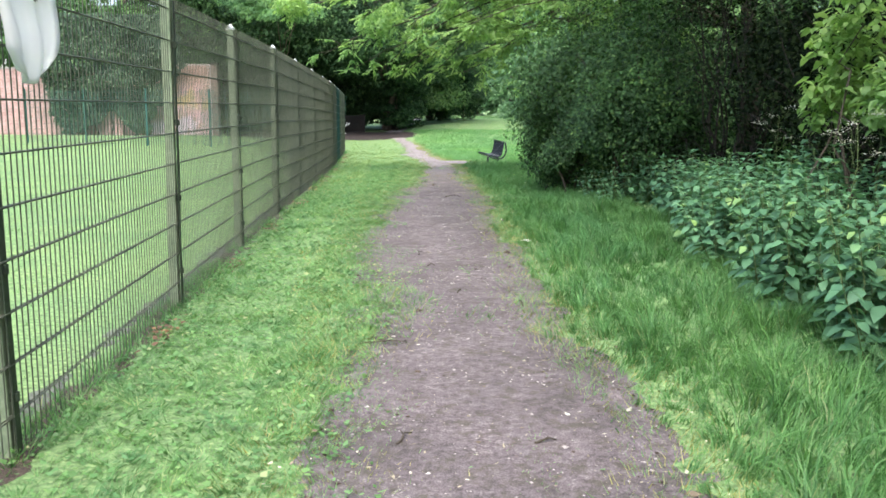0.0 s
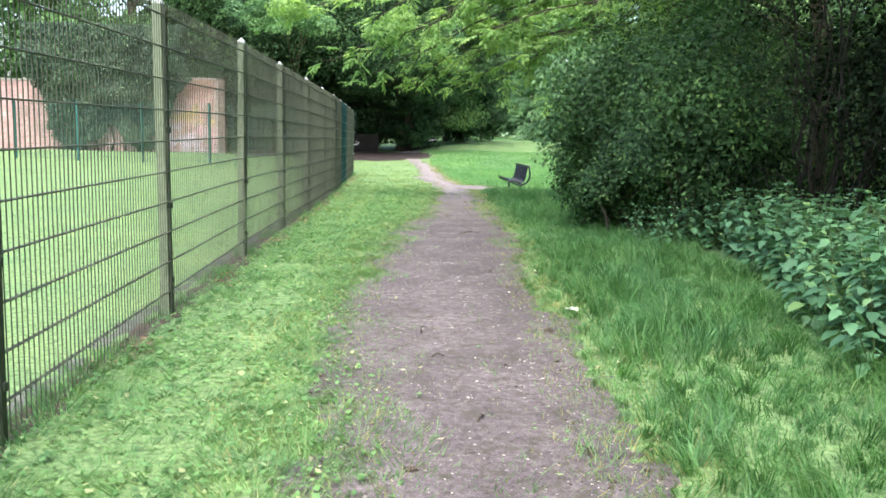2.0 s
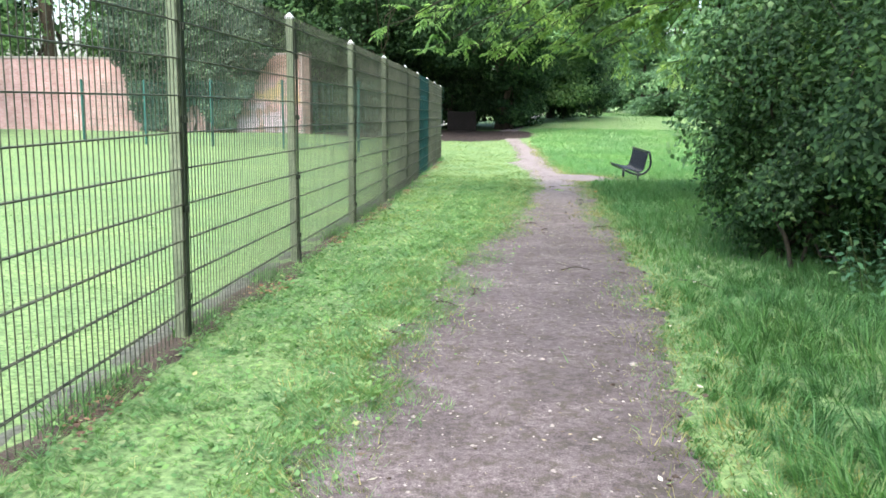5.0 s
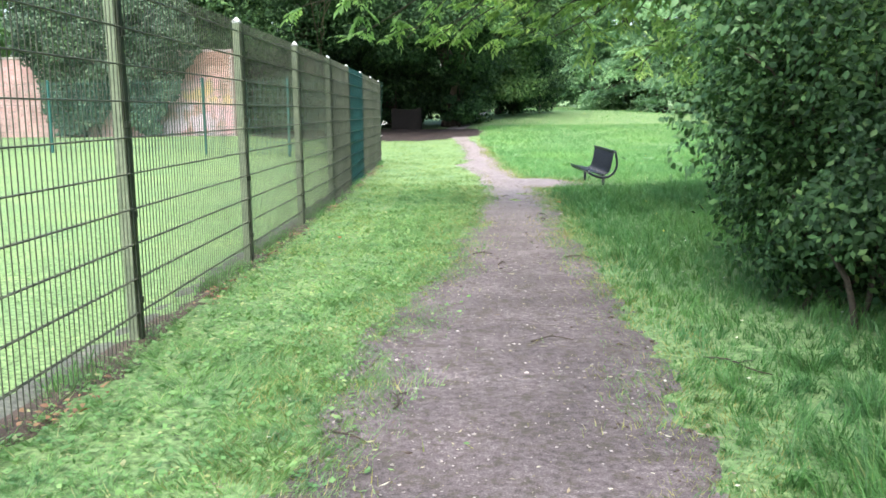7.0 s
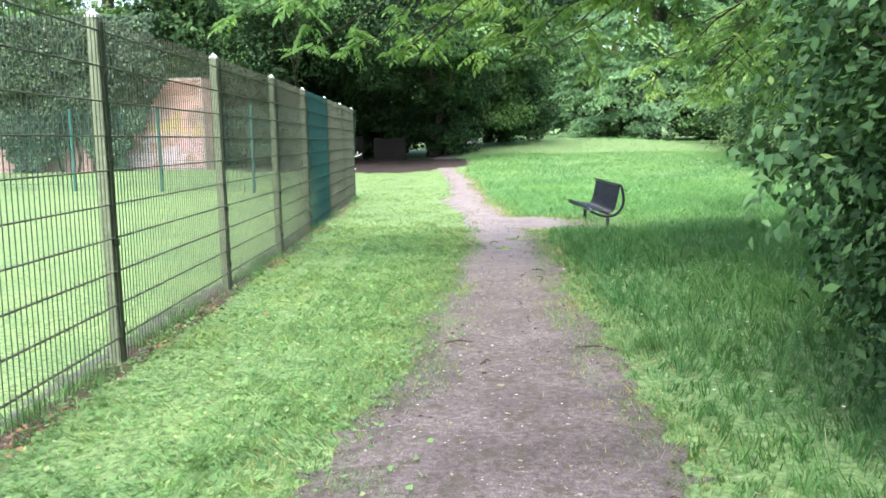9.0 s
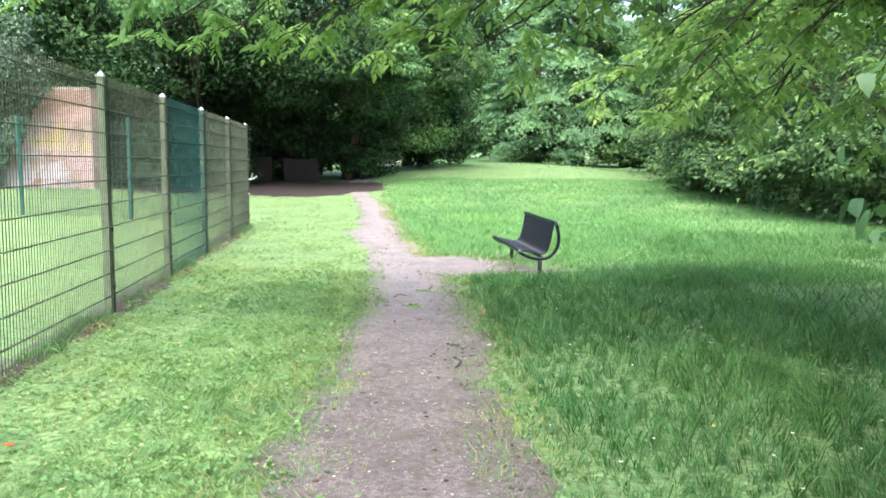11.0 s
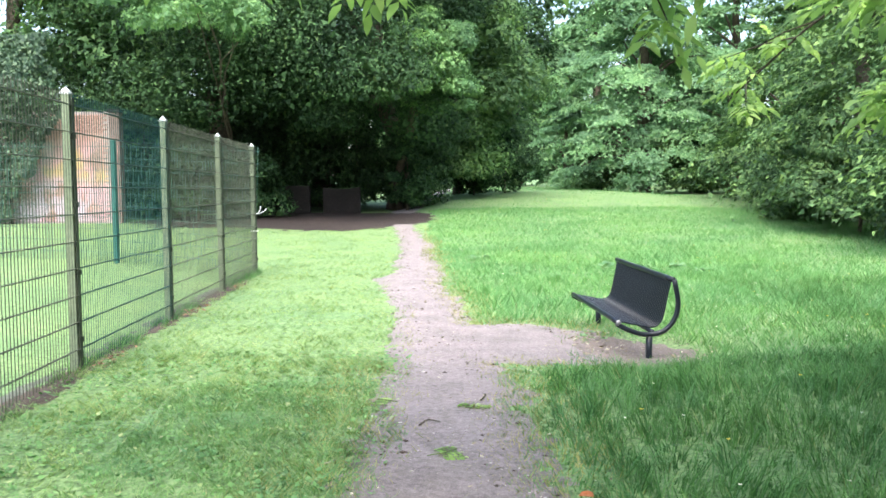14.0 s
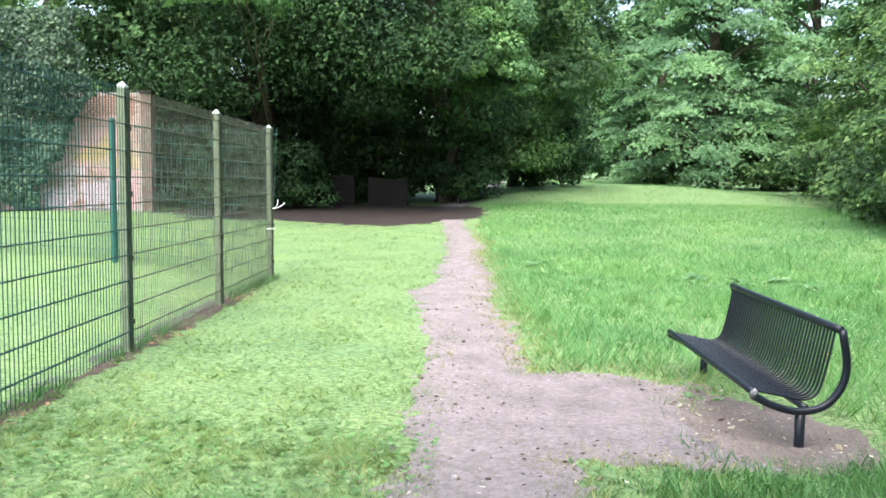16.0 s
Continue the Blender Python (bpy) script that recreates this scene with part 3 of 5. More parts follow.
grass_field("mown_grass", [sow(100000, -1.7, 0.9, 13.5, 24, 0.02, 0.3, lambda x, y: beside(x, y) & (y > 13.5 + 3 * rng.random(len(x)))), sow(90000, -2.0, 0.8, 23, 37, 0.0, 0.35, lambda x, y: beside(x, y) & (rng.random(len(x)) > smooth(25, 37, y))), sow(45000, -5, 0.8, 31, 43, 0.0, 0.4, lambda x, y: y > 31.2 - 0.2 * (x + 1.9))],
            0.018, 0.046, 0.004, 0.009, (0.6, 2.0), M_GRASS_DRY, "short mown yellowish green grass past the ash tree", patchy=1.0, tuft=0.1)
grass_field("grass_clippings", [sow(26000, -1.5, 0.5, 1.5, 24, 0.12, 0.75, beside)], 0.008, 0.016, 0.003, 0.006, (2.0, 4.5), M_CLIPPING, "pale grass clippings strewn over the mown grass")
grass_field("lawn_grass", [sow(30000, -7, -1.7, 2, 20, 0, 0.4, within), sow(30000, -14, -1.7, 12, 44, 0, 0.4, within)],
            0.015, 0.034, 0.007, 0.014, (0.5, 1.6), M_GRASS_SHORT, "short mown lawn grass inside the fence")
right_side = lambda x, y: x > 0.6
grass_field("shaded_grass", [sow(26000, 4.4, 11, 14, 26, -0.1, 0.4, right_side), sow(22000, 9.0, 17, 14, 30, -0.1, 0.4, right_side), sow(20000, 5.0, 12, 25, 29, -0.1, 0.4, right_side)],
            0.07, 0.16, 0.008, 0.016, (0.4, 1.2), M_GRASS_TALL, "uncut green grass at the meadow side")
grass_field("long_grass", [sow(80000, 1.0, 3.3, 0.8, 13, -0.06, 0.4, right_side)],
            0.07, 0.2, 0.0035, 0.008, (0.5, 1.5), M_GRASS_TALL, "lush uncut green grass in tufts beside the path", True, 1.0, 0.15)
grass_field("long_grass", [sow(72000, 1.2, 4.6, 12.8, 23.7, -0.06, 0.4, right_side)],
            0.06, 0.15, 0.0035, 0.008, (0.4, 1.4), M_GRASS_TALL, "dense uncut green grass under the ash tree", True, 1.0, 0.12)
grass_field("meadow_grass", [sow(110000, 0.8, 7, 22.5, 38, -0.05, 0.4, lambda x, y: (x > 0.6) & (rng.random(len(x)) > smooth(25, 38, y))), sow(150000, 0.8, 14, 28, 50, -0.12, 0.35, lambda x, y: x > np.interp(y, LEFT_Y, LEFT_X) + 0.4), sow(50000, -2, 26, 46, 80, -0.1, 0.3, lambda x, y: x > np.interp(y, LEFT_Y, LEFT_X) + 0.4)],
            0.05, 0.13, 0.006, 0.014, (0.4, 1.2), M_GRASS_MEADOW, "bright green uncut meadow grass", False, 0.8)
creeping = lambda x, y: (path_in(x, y) < 0.02 + 1.1 * vnoise(x, y, 0.55) ** 1.6 * (1 - smooth(12, 16, y) * 0.75) * rng.random(len(x)) ** 0.7) & (x < 0.6)
grass_field("creeping_grass", [sow(150000, -0.7, 1.0, 0.8, 23, 0.6, 0.7, creeping), sow(50000, 0.4, 1.6, 0.8, 23, 0.5, 0.8, lambda x, y: (path_in(x, y) < 0.28 * vnoise(x, y, 0.5)) & (x > 0.6))], 0.035, 0.06, 0.004, 0.009, (0.5, 1.4), M_GRASS_SHORT, "sparse short grass creeping over the path edge")
fence_foot = lambda x, y: (np.abs(x - fence_x(y)) < 0.05 + 0.09 * vnoise(x, y, 0.3) ** 2) & (vnoise(x, y, 0.7) > 0.35)
grass_field("fence_grass", [sow(60000, -2.1, -1.3, 0.8, 31, 0, 0.5, fence_foot)], 0.05, 0.14, 0.004, 0.009, (0.3, 1.2), M_GRASS_TALL, "uncut tufts of grass along the fence foot")
# small broad leaves of clover and plantain among the mown grass
x, y = sow(50000, -1.6, 0.8, 0.8, 24, 0.05, 0.85, beside)
k = len(x)
a = rng.random(k) * 6.28
L = rng.uniform(0.014, 0.042, k)
v, f = rhombs(np.stack([x, y, height(x, y) + rng.uniform(0.012, 0.045, k)], 1), np.stack([np.cos(a), np.sin(a), rng.uniform(-0.2, 0.5, k)], 1), np.array([0, 0, 1.0]) + rng.normal(0, 0.35, (k, 3)), L, L * rng.uniform(0.4, 0.9, k))
tagged(np_part("clover_leaves", v, f, M_GRASS_SHORT), "small broad weed leaves among the mown grass", "weeds", kind="stuff")
near_edge = lambda x, y: (path_in(x, y) > -0.28 - 0.3 * vnoise(x, y, 0.8)) & (np.abs(y - 47) > 5)
grass_field("worn_grass", [sow(90000, -1.0, 2.2, 0.8, 23.5, 0.14, 0.6, near_edge), sow(70000, 0.0, 3.4, 23.4, 42, 0.1, 0.4, lambda x, y: (path_in(x, y) > -0.5 * vnoise(x, y, 0.8) - 0.12) & (x > 0.7))],
            0.03, 0.065, 0.004, 0.009, (0.4, 1.4), M_GRASS_WORN, "yellowed worn grass along the path edge")

# ---------------------------------------------------------------- fence
def prism(p, q, r):
    """Four-sided wire from p to q."""
    p, q = np.asarray(p, float), np.asarray(q, float)
    v, f = tube([p, q], r, 4, False)
    return v, np.array(f)


def mesh_panel(name, mat, width=2.5, thick=0.003):
    """A welded panel along +y: uprights every 50 mm, pairs of cross wires every 200 mm."""
    wires = [prism((0, 0.02 + i * (width - 0.04) / 49, 0.03), (0, 0.02 + i * (width - 0.04) / 49, 2.06), thick) for i in range(50)]
    for k in range(10):
        z = 0.178 + k * 0.2
        for dx in (-0.0065, 0.0065):
            wires.append(prism((dx, 0, z), (dx, width, z), 0.0042))
    v, f = merge(wires)
    return np_mesh(name, v, f, mat)


def post_meshes(mat, suffix):
    bm = bmesh.new()
    box(bm, -0.03, -0.03, -0.25, 0.03, 0.03, 2.06, 0.005)
    shaft = part("post", bm, mat)
    bm = bmesh.new()
    box(bm, -0.034, -0.034, 2.055, 0.034, 0.034, 2.072)
    top = bmesh.ops.create_cone(bm, cap_ends=True, segments=4, radius1=0.046, radius2=0.006, depth=0.035, matrix=pose(0, 0, 2.089, 0, 0, 45))
    if suffix == "mesh_fence":
        part("cap", bm, M_CAP, shaft, "pale pointed cap")
    else:
        part("cap", bm, mat, shaft)
    bm = bmesh.new()
    box(bm, 0.044, -0.022, 0.02, 0.05, 0.022, 2.03, 0.002)
    for z in (0.25, 0.75, 1.25, 1.75):
        box(bm, 0.03, -0.012, z - 0.02, 0.062, 0.012, z + 0.02, 0.004)
    part("clamp_bar", bm, M_CLAMP, shaft, "dark clamp bar")
    return shaft


POST_Y = [-4.45, -1.9, 0.62, 3.25, 5.84, 8.27, 10.86, 13.41, 16.02, 18.55, 20.96, 23.35, 25.84, 28.4, 30.9]
side_posts = [(float(fence_x(y)), y) for y in POST_Y]
back_posts = [(-1.93, 30.9), (-4.43, 31.6), (-6.9, 32.3), (-9.4, 33.0), (-11.9, 33.7), (-14.4, 34.4)]


def fence(name, posts, post_mat, wire_mat, label, first=0, lean=0.4, thick=0.003, renewed=()):
    root = new(name)
    root.location = (posts[0][0], posts[0][1], float(height(*posts[0])))
    tagged(root, label, "fence")
    shaft = post_meshes(post_mat, name)
    me = mesh_panel("mesh_panel", wire_mat, 2.5, thick)
    fresh = mesh_panel("mesh_panel", M_WIRE_TEAL, 2.5, 0.0032) if renewed else me
    base = root.location.copy()
    feet = [Vector((x, y, float(height(x, y)))) for x, y in posts]
    for i in range(len(feet) - 1):
        a, b = feet[i], feet[i + 1]
        d = b - a
        turn = math.degrees(math.atan2(-d.x, d.y))
        flat = math.hypot(d.x, d.y)
        m = Matrix.Translation(a - base) @ pose(0, 0, 0, 0, 0, turn)
        if i >= first:
            shaft_i = copy_thing(shaft, m @ pose(0, 0, 0, rng.normal(0, lean), rng.normal(0, lean), 0))
            shaft_i.parent = root
        panel = tagged(new("mesh_panel", fresh if i in renewed else me), "newer teal green panel" if i in renewed else "")
        panel.parent = root
        panel.matrix_basis = m @ pose(0.04, 0, 0, math.degrees(math.atan2(d.z, flat)), 0, 0) @ Matrix.Diagonal((1, flat / 2.5, 1, 1))
    last = copy_thing(shaft, Matrix.Translation(feet[-1] - base) @ pose(0, 0, 0, 0, 0, turn))
    last.parent = root
    for o in (*shaft.children, shaft):
        bpy.data.objects.remove(o)
    return root


fence("mesh_fence", side_posts, M_POST, M_WIRE, "welded wire mesh fence on weathered pale green steel posts", renewed=(POST_Y.index(23.35),))
fence("green_mesh_fence", back_posts, M_POST_GREEN, M_WIRE_GREEN, "dark green welded mesh fence closing the lawn", 1, 0.4, 0.0035)

# plastic ties left on the end post
ex, ey, ez = -1.93, 30.9, float(height(-1.93, 30.9))
tie = new("cable_tie")
tie.location = (ex, ey, ez)
tagged(tie, "white plastic tie with loose ends on the fence end post", "cable tie")
tubes_mesh("loop", [([(0.04, -0.045, 0.98), (0.075, -0.045, 0.99), (0.11, -0.05, 1.04), (0.115, -0.05, 1.1)], 0.006)], M_TWINE, tie)
tubes_mesh("loose_end", [([(0.04, -0.045, 0.98), (0.1, -0.05, 0.985), (0.17, -0.05, 1.02), (0.21, -0.05, 1.06)], 0.006)], M_TWINE, tie)
tie2 = tubes_mesh("cable_tie", [([(ex - 0.05, ey - 0.045, ez + 0.70), (ex + 0.03, ey - 0.045, ez + 0.70), (ex + 0.07, ey - 0.04, ez + 0.705)], 0.008)], M_TWINE)
tagged(tie2, "white plastic band round the fence end post", "cable tie")

# white cloth hung over the mesh
def hanging_cloth(x, y, z_low, z_top, width):
    nu, nv = 14, 26
    v = []
    for i in range(nu):
        for j in range(nv):
            s, t = i / (nu - 1) - 0.5, j / (nv - 1)
            w = width * (0.62 + 0.38 * math.sin(min(1.0, t * 1.6 + 0.12) * math.pi / 2)) * (math.sqrt(min(1, t * 6 + 0.25)))
            v.append((0.02 * math.sin(s * 14 + t * 2) + 0.012 * math.sin(t * 9), s * w + 0.03 * math.sin(t * 4), z_low + (z_top - z_low) * t + 0.05 * (4 * s * s) * (1 - t)))
    ob = np_part("hung_cloth", v, grid_faces(nu, nv), M_CLOTH, None, "", True)
    so = ob.modifiers.new("thick", "SOLIDIFY")
    so.thickness = 0.006
    ob.location = (x, y, 0)
    return tagged(ob, "white cloth hanging on the wire mesh fence", "cloth")


hanging_cloth(float(fence_x(3.35)) + 0.075, 3.52, 1.44, 2.1, 0.52)

# ---------------------------------------------------------------- bench
def bench():
    root = new("park_bench")
    gz = -0.21
    root.matrix_basis = Matrix.Translation((2.475, 24.98, gz)) @ pose(0, 0, 0, 0, 0, 3.0)
    tagged(root, "black coated steel bench with curved rod seat and back", "bench")
    half = 0.89
    z0 = 0.245

    def curve(pts, n=24):
        p = np.array(pts, float)
        k = len(p)
        out = []
        q = np.vstack([2 * p[0] - p[1], p, 2 * p[-1] - p[-2]])
        for i in range(k - 1):
            a, b, c, d = q[i:i + 4]
            for s in np.linspace(0, 1, max(2, n // (k - 1)), endpoint=(i == k - 2)):
                out.append(0.5 * (2 * b + (c - a) * s + (2 * a - 5 * b + 4 * c - d) * s * s + (3 * b - a - 3 * c + d) * s ** 3))
        return np.array(out)

    rod = curve([(0, 0.015), (0.15, -0.015), (0.29, -0.04), (0.36, -0.015), (0.395, 0.06), (0.425, 0.2), (0.455, 0.36)], 24)
    arc = curve([(-0.01, -0.005), (0.1, -0.06), (0.24, -0.095), (0.38, -0.07), (0.475, 0.03), (0.505, 0.17), (0.47, 0.365)], 30)
    n = 40
    me = None
    for i in range(n):
        y = -half + 0.05 + i * (2 * half - 0.1) / (n - 1)
        if me is None:
            v, f = tube([(x, 0, z0 + z) for x, z in rod], 0.0075, 6, False)
            me = np_mesh("rod", v, np.array(f), M_BENCH, True)
        ob = new("rod", me)
        ob.parent = root
        ob.location = (0, y, 0)
    for y in (-half, half):
        tubes_mesh("end_frame", [([(x, y, z0 + z) for x, z in arc], 0.022)], M_BENCH, root, "", 12)
    for name, (x, z), r in (("front_rail", (0.0, 0.01), 0.021), ("back_rail", (0.46, 0.365), 0.023), ("under_rail", (0.29, -0.075), 0.02)):
        tubes_mesh(name, [([(x, y, z0 + z) for y in np.linspace(-half, half, 12)], r)], M_BENCH, root, "", 12)
    for y in (-half + 0.01, half - 0.01):
        leg = tubes_mesh("leg", [([(0.265, y, -0.3), (0.265, y, 0.0), (0.265, y, z0 - 0.09)], 0.028)], M_BENCH, root, "", 14)
    tubes_mesh("worn_tip", [([(-0.012, -half - 0.004, z0 - 0.01), (-0.006, -half - 0.012, z0 + 0.012), (0.01, -half - 0.016, z0 + 0.024)], 0.019)], M_WORN, root, "paint worn to bare metal")
    return root


bench()

# ---------------------------------------------------------------- walls beyond the lawn
def slab(name, x0, y0, z0, x1, y1, z1, mat, label, kind="structure", bevel=0.0, cat="wall"):
    bm = bmesh.new()
    box(bm, x0, y0, z0, x1, y1, z1, bevel)
    ob = part(name, bm, mat)
    return tagged(ob, label, cat, kind=kind)


slab("wall_north", -34.0, 45.0, -0.5, -12.6, 45.33, 3.1, M_BRICK, "red brick boundary wall behind the lawn")
wall_painted = slab("wall_painted", -12.6, 45.012, -0.5, -9.5, 45.33, 3.45, M_MORTAR, "red brick wall with faded yellow and lilac graffiti")
slab("wall_coping", -34.0, 44.96, 3.1, -12.6, 45.37, 3.2, M_COPING, "weathered stone coping", bevel=0.02)
pier = new("brick_pier")
pier.location = (-9.33, 45.15, -0.2)
tagged(pier, "worn brown brick pier ending the painted wall", "pier")
bm = bmesh.new()
box(bm, -0.165, -0.19, -0.3, 0.165, 0.17, 3.62, 0.015)
part("shaft", bm, grain_material("worn_brown_brick", ((0.3, (0.12, 0.085, 0.072)), (0.7, (0.22, 0.165, 0.145))), 12, 2), pier)
bm = bmesh.new()
box(bm, -0.2, -0.22, 3.62, 0.2, 0.21, 3.72, 0.03)
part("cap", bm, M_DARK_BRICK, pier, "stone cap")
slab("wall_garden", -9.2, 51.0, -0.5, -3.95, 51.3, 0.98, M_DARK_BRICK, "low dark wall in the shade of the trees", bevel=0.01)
bm = bmesh.new()
prof = [(-3.4, 0.93), (-3.1, 0.88), (-2.7, 0.86), (-2.3, 0.88), (-1.95, 0.93)]
lower = [bm.verts.new((x, 50.8, -0.4)) for x, z in prof] + [bm.verts.new((x, 50.8, z)) for x, z in reversed(prof)]
face = bm.faces.new(lower)
ext = bmesh.ops.extrude_face_region(bm, geom=[face])["geom"]
bmesh.ops.translate(bm, vec=(0, 0.4, 0), verts=[g for g in ext if isinstance(g, bmesh.types.BMVert)])
# gate wood darkened in colour to stand in for the tree shade
gate = part("garden_gate", bm, grain_material("shaded_gate_wood", ((0.3, (0.011, 0.009, 0.008)), (0.7, (0.024, 0.02, 0.017))), 14, 2))
tagged(gate, "low dark wooden gate with a dipped top", "gate")

# ---------------------------------------------------------------- trees and shrubs
def bough(a, b, sag=0.0, lift=0.0, n=8, wob=0.15):
    a, b = np.array(a, float), np.array(b, float)
    t = np.linspace(0, 1, n)[:, None]
    p = a + (b - a) * t
    p[:, 2] += (lift * 4 * t * (1 - t) - sag * t * t)[:, 0]
    w = rng.normal(0, wob, (n, 3)) * np.sin(t * np.pi)
    return p + w


def trileaf(p, d, n, length, width):
    """The cheapest leaf, for crowns seen from afar: one triangle each."""
    d = unit(d)
    s = unit(np.cross(d, n)) * np.asarray(width)[:, None] * 0.5
    v = np.stack([p - s, p + s, p + d * np.asarray(length)[:, None]], 1).reshape(-1, 3)
    return v, np.arange(3 * len(p)).reshape(-1, 3)


def lumpy_crown(lumps, per, size, aspect, droop, deep=0.25):
    """Leaves on many overlapping lumps. lumps: centre and radii."""
    out = []
    for c, r in lumps:
        u = balls(per)
        u[:, 2] = np.where(u[:, 2] < -0.75, -u[:, 2], u[:, 2])
        shell = 1 - deep * rng.random(per) ** 1.5
        wob = 0.82 + 0.36 * vnoise(u[:, 0] * 3 + c[0] * 7, u[:, 1] * 3 + u[:, 2] * 4 + c[2] * 5, 1.0)
        p = np.array(c) + u * np.array(r) * (shell * wob)[:, None]
        nrm = unit(u * 0.8 + rng.normal(0, 0.28, (per, 3)) + np.array([0, 0, 0.55]))
        d = rng.normal(0, 1, (per, 3))
        d = d - nrm * (d * nrm).sum(1)[:, None]
        d = unit(d) + np.array([0, 0, -droop])
        L = size * rng.uniform(0.6, 1.4, per)
        out.append(trileaf(p, d, nrm, L, L * aspect))
        k = max(8, per // 14)
        q = np.array(c) + balls(k) * np.array(r) * 0.7
        L2 = size * 1.9 * rng.uniform(0.7, 1.3, k)
        out.append(trileaf(q, rng.normal(0, 1, (k, 3)), balls(k), L2, L2))
    return merge(out)


def tree(name, x, y, trunk_h, trunk_r, centre, radii, n_lumps, per, size, mat, label, lump=0.33, droop=0.35, aspect=0.6, low=0.0, limbs=7, category="tree"):
    """A trunk with limbs and a crown of leaf lumps spread over an uneven ellipsoid."""
    root = new(name)
    gz = float(height(x, y))
    root.location = (x, y, gz)
    tagged(root, label, category)
    base = np.array([x, y, gz])
    c, r = np.array(centre, float), np.array(radii, float)
    top = c + np.array([0, 0, r[2] * 0.5]) - base
    t = np.linspace(0, 1, 9)
    stem = np.stack([top[0] * t ** 1.5, top[1] * t ** 1.5, -0.2 + (top[2] + 0.2) * t], 1) + rng.normal(0, trunk_r * 0.3, (9, 3)) * np.sin(t * np.pi)[:, None]
    rad = trunk_r * (1 - 0.8 * t)
    rad[0] *= 1.5
    lines = [(stem, rad)]
    u = balls(n_lumps * 3)
    u = u[u[:, 2] > -0.6 - low][:n_lumps]
    pos = c + u * r * rng.uniform(0.55, 0.95, (len(u), 1)) - base
    pos[:, 2] = np.maximum(pos[:, 2], 0.35)
    for k in range(limbs):
        q = pos[k * len(pos) // limbs]
        i = 3 + k % 4
        lines.append((bough(stem[i], q * 0.9, 0, 0.3, 7, 0.12), np.linspace(rad[i] * 0.6, 0.02, 7)))
    tubes_mesh("trunk", lines, M_SHADED_TWIG if mat is M_WOOD_LEAF else M_BARK, root, "", 8)
    mean = float(np.mean(r)) * lump
    lumps = [(p, np.array([mean * 1.15, mean * 1.15, mean * rng.uniform(0.5, 0.95)]) * rng.uniform(0.6, 1.3)) for p in pos]
    v, f = lumpy_crown(lumps, int(per * 1.6), size * 0.86, aspect * 1.15, droop, 0.42)
    v[:, 2] = np.maximum(v[:, 2], 0.06)
    np_part("crown", v, f, mat, root)
    return root


# dark trees over the far wall
DARK = "tall dark evergreen tree with low hanging boughs"
tree("yew_tree", -0.4, 53.5, 9, 0.5, (-2.0, 50.2, 7.6), (5.2, 6.9, 7.0), 110, 740, 0.13, M_YEW, DARK, 0.28, 0.6, low=0.25)
tree("yew_tree", -8.0, 54.5, 9, 0.6, (-8.0, 50.8, 8.4), (6.5, 6.6, 7.6), 110, 740, 0.13, M_YEW, DARK, 0.28, 0.6, low=0.25)
tree("yew_tree", -4.2, 57.5, 9, 0.5, (-4.0, 58, 8.0), (5.5, 4.0, 10.0), 44, 360, 0.3, M_YEW, DARK, 0.32, 0.6, low=0.5)
tree("garden_tree", -16.0, 52.0, 9, 0.5, (-15.5, 52, 9), (7.5, 5, 9.5), 60, 360, 0.3, M_CROWN, "green tree above the brick wall", 0.32, 0.6, low=0.4)
tree("garden_tree", -26.0, 53.0, 9, 0.5, (-26, 53, 8), (7.5, 5, 10), 46, 420, 0.28, M_CROWN, "green tree above the brick wall", 0.32, 0.6, low=0.4)
tree("yew_tree", -12.0, 59.0, 9, 0.5, (-12, 59, 9.0), (5.5, 4.0, 10.0), 40, 300, 0.34, M_YEW, DARK, 0.34, 0.6, low=0.5)
tree("yew_tree", -37.0, 55.0, 9, 0.5, (-37, 55, 8), (8, 5, 10), 40, 420, 0.4, M_YEW, DARK, 0.32, 0.6, low=0.4)
HOLLY = "dark evergreen shrub behind the garden wall"
for hx, hy, rr, hz in ((-9.5, 52.6, 2.2, 1.6), (-6.4, 52.8, 2.3, 1.8), (-3.4, 53.4, 2.2, 1.7), (-0.9, 53.0, 1.6, 1.5), (-12.5, 49.5, 2.6, 2.6), (-9.6, 48.6, 2.0, 2.6), (-0.1, 51.6, 1.1, 1.7), (4.6, 61.0, 1.8, 1.6), (2.9, 59.0, 1.3, 1.2), (0.9, 53.6, 0.9, 1.8), (6.2, 80.0, 2.4, 2.6), (-7.2, 46.8, 1.5, 1.7), (-5.6, 48.6, 1.4, 1.2), (-6.5, 55.5, 2.5, 2.6), (-2.5, 55.8, 2.5, 2.6)):
    tree("holly_shrub", hx, hy, 2, 0.06, (hx, hy, hz + float(height(hx, hy))), (rr, 1.5, hz), 20, 250, 0.14, M_YEW, HOLLY, 0.42, 0.5, low=0.5, limbs=4, category="shrub")
tree("sycamore_tree", 2.2, 61.0, 10, 0.24, (2.5, 57.5, 7.0), (3.4, 4.2, 6.6), 84, 520, 0.19, M_CROWN_MID, "tall green broadleaf tree at the meadow edge", 0.28, 0.5, low=0.5)
tree("sycamore_tree", -0.6, 52.6, 8, 0.22, (0.9, 47.4, 4.9), (2.0, 1.7, 2.4), 34, 420, 0.13, M_CROWN, "broadleaf tree with lit leaf sprays before dark trees", 0.26, 0.4, limbs=4)
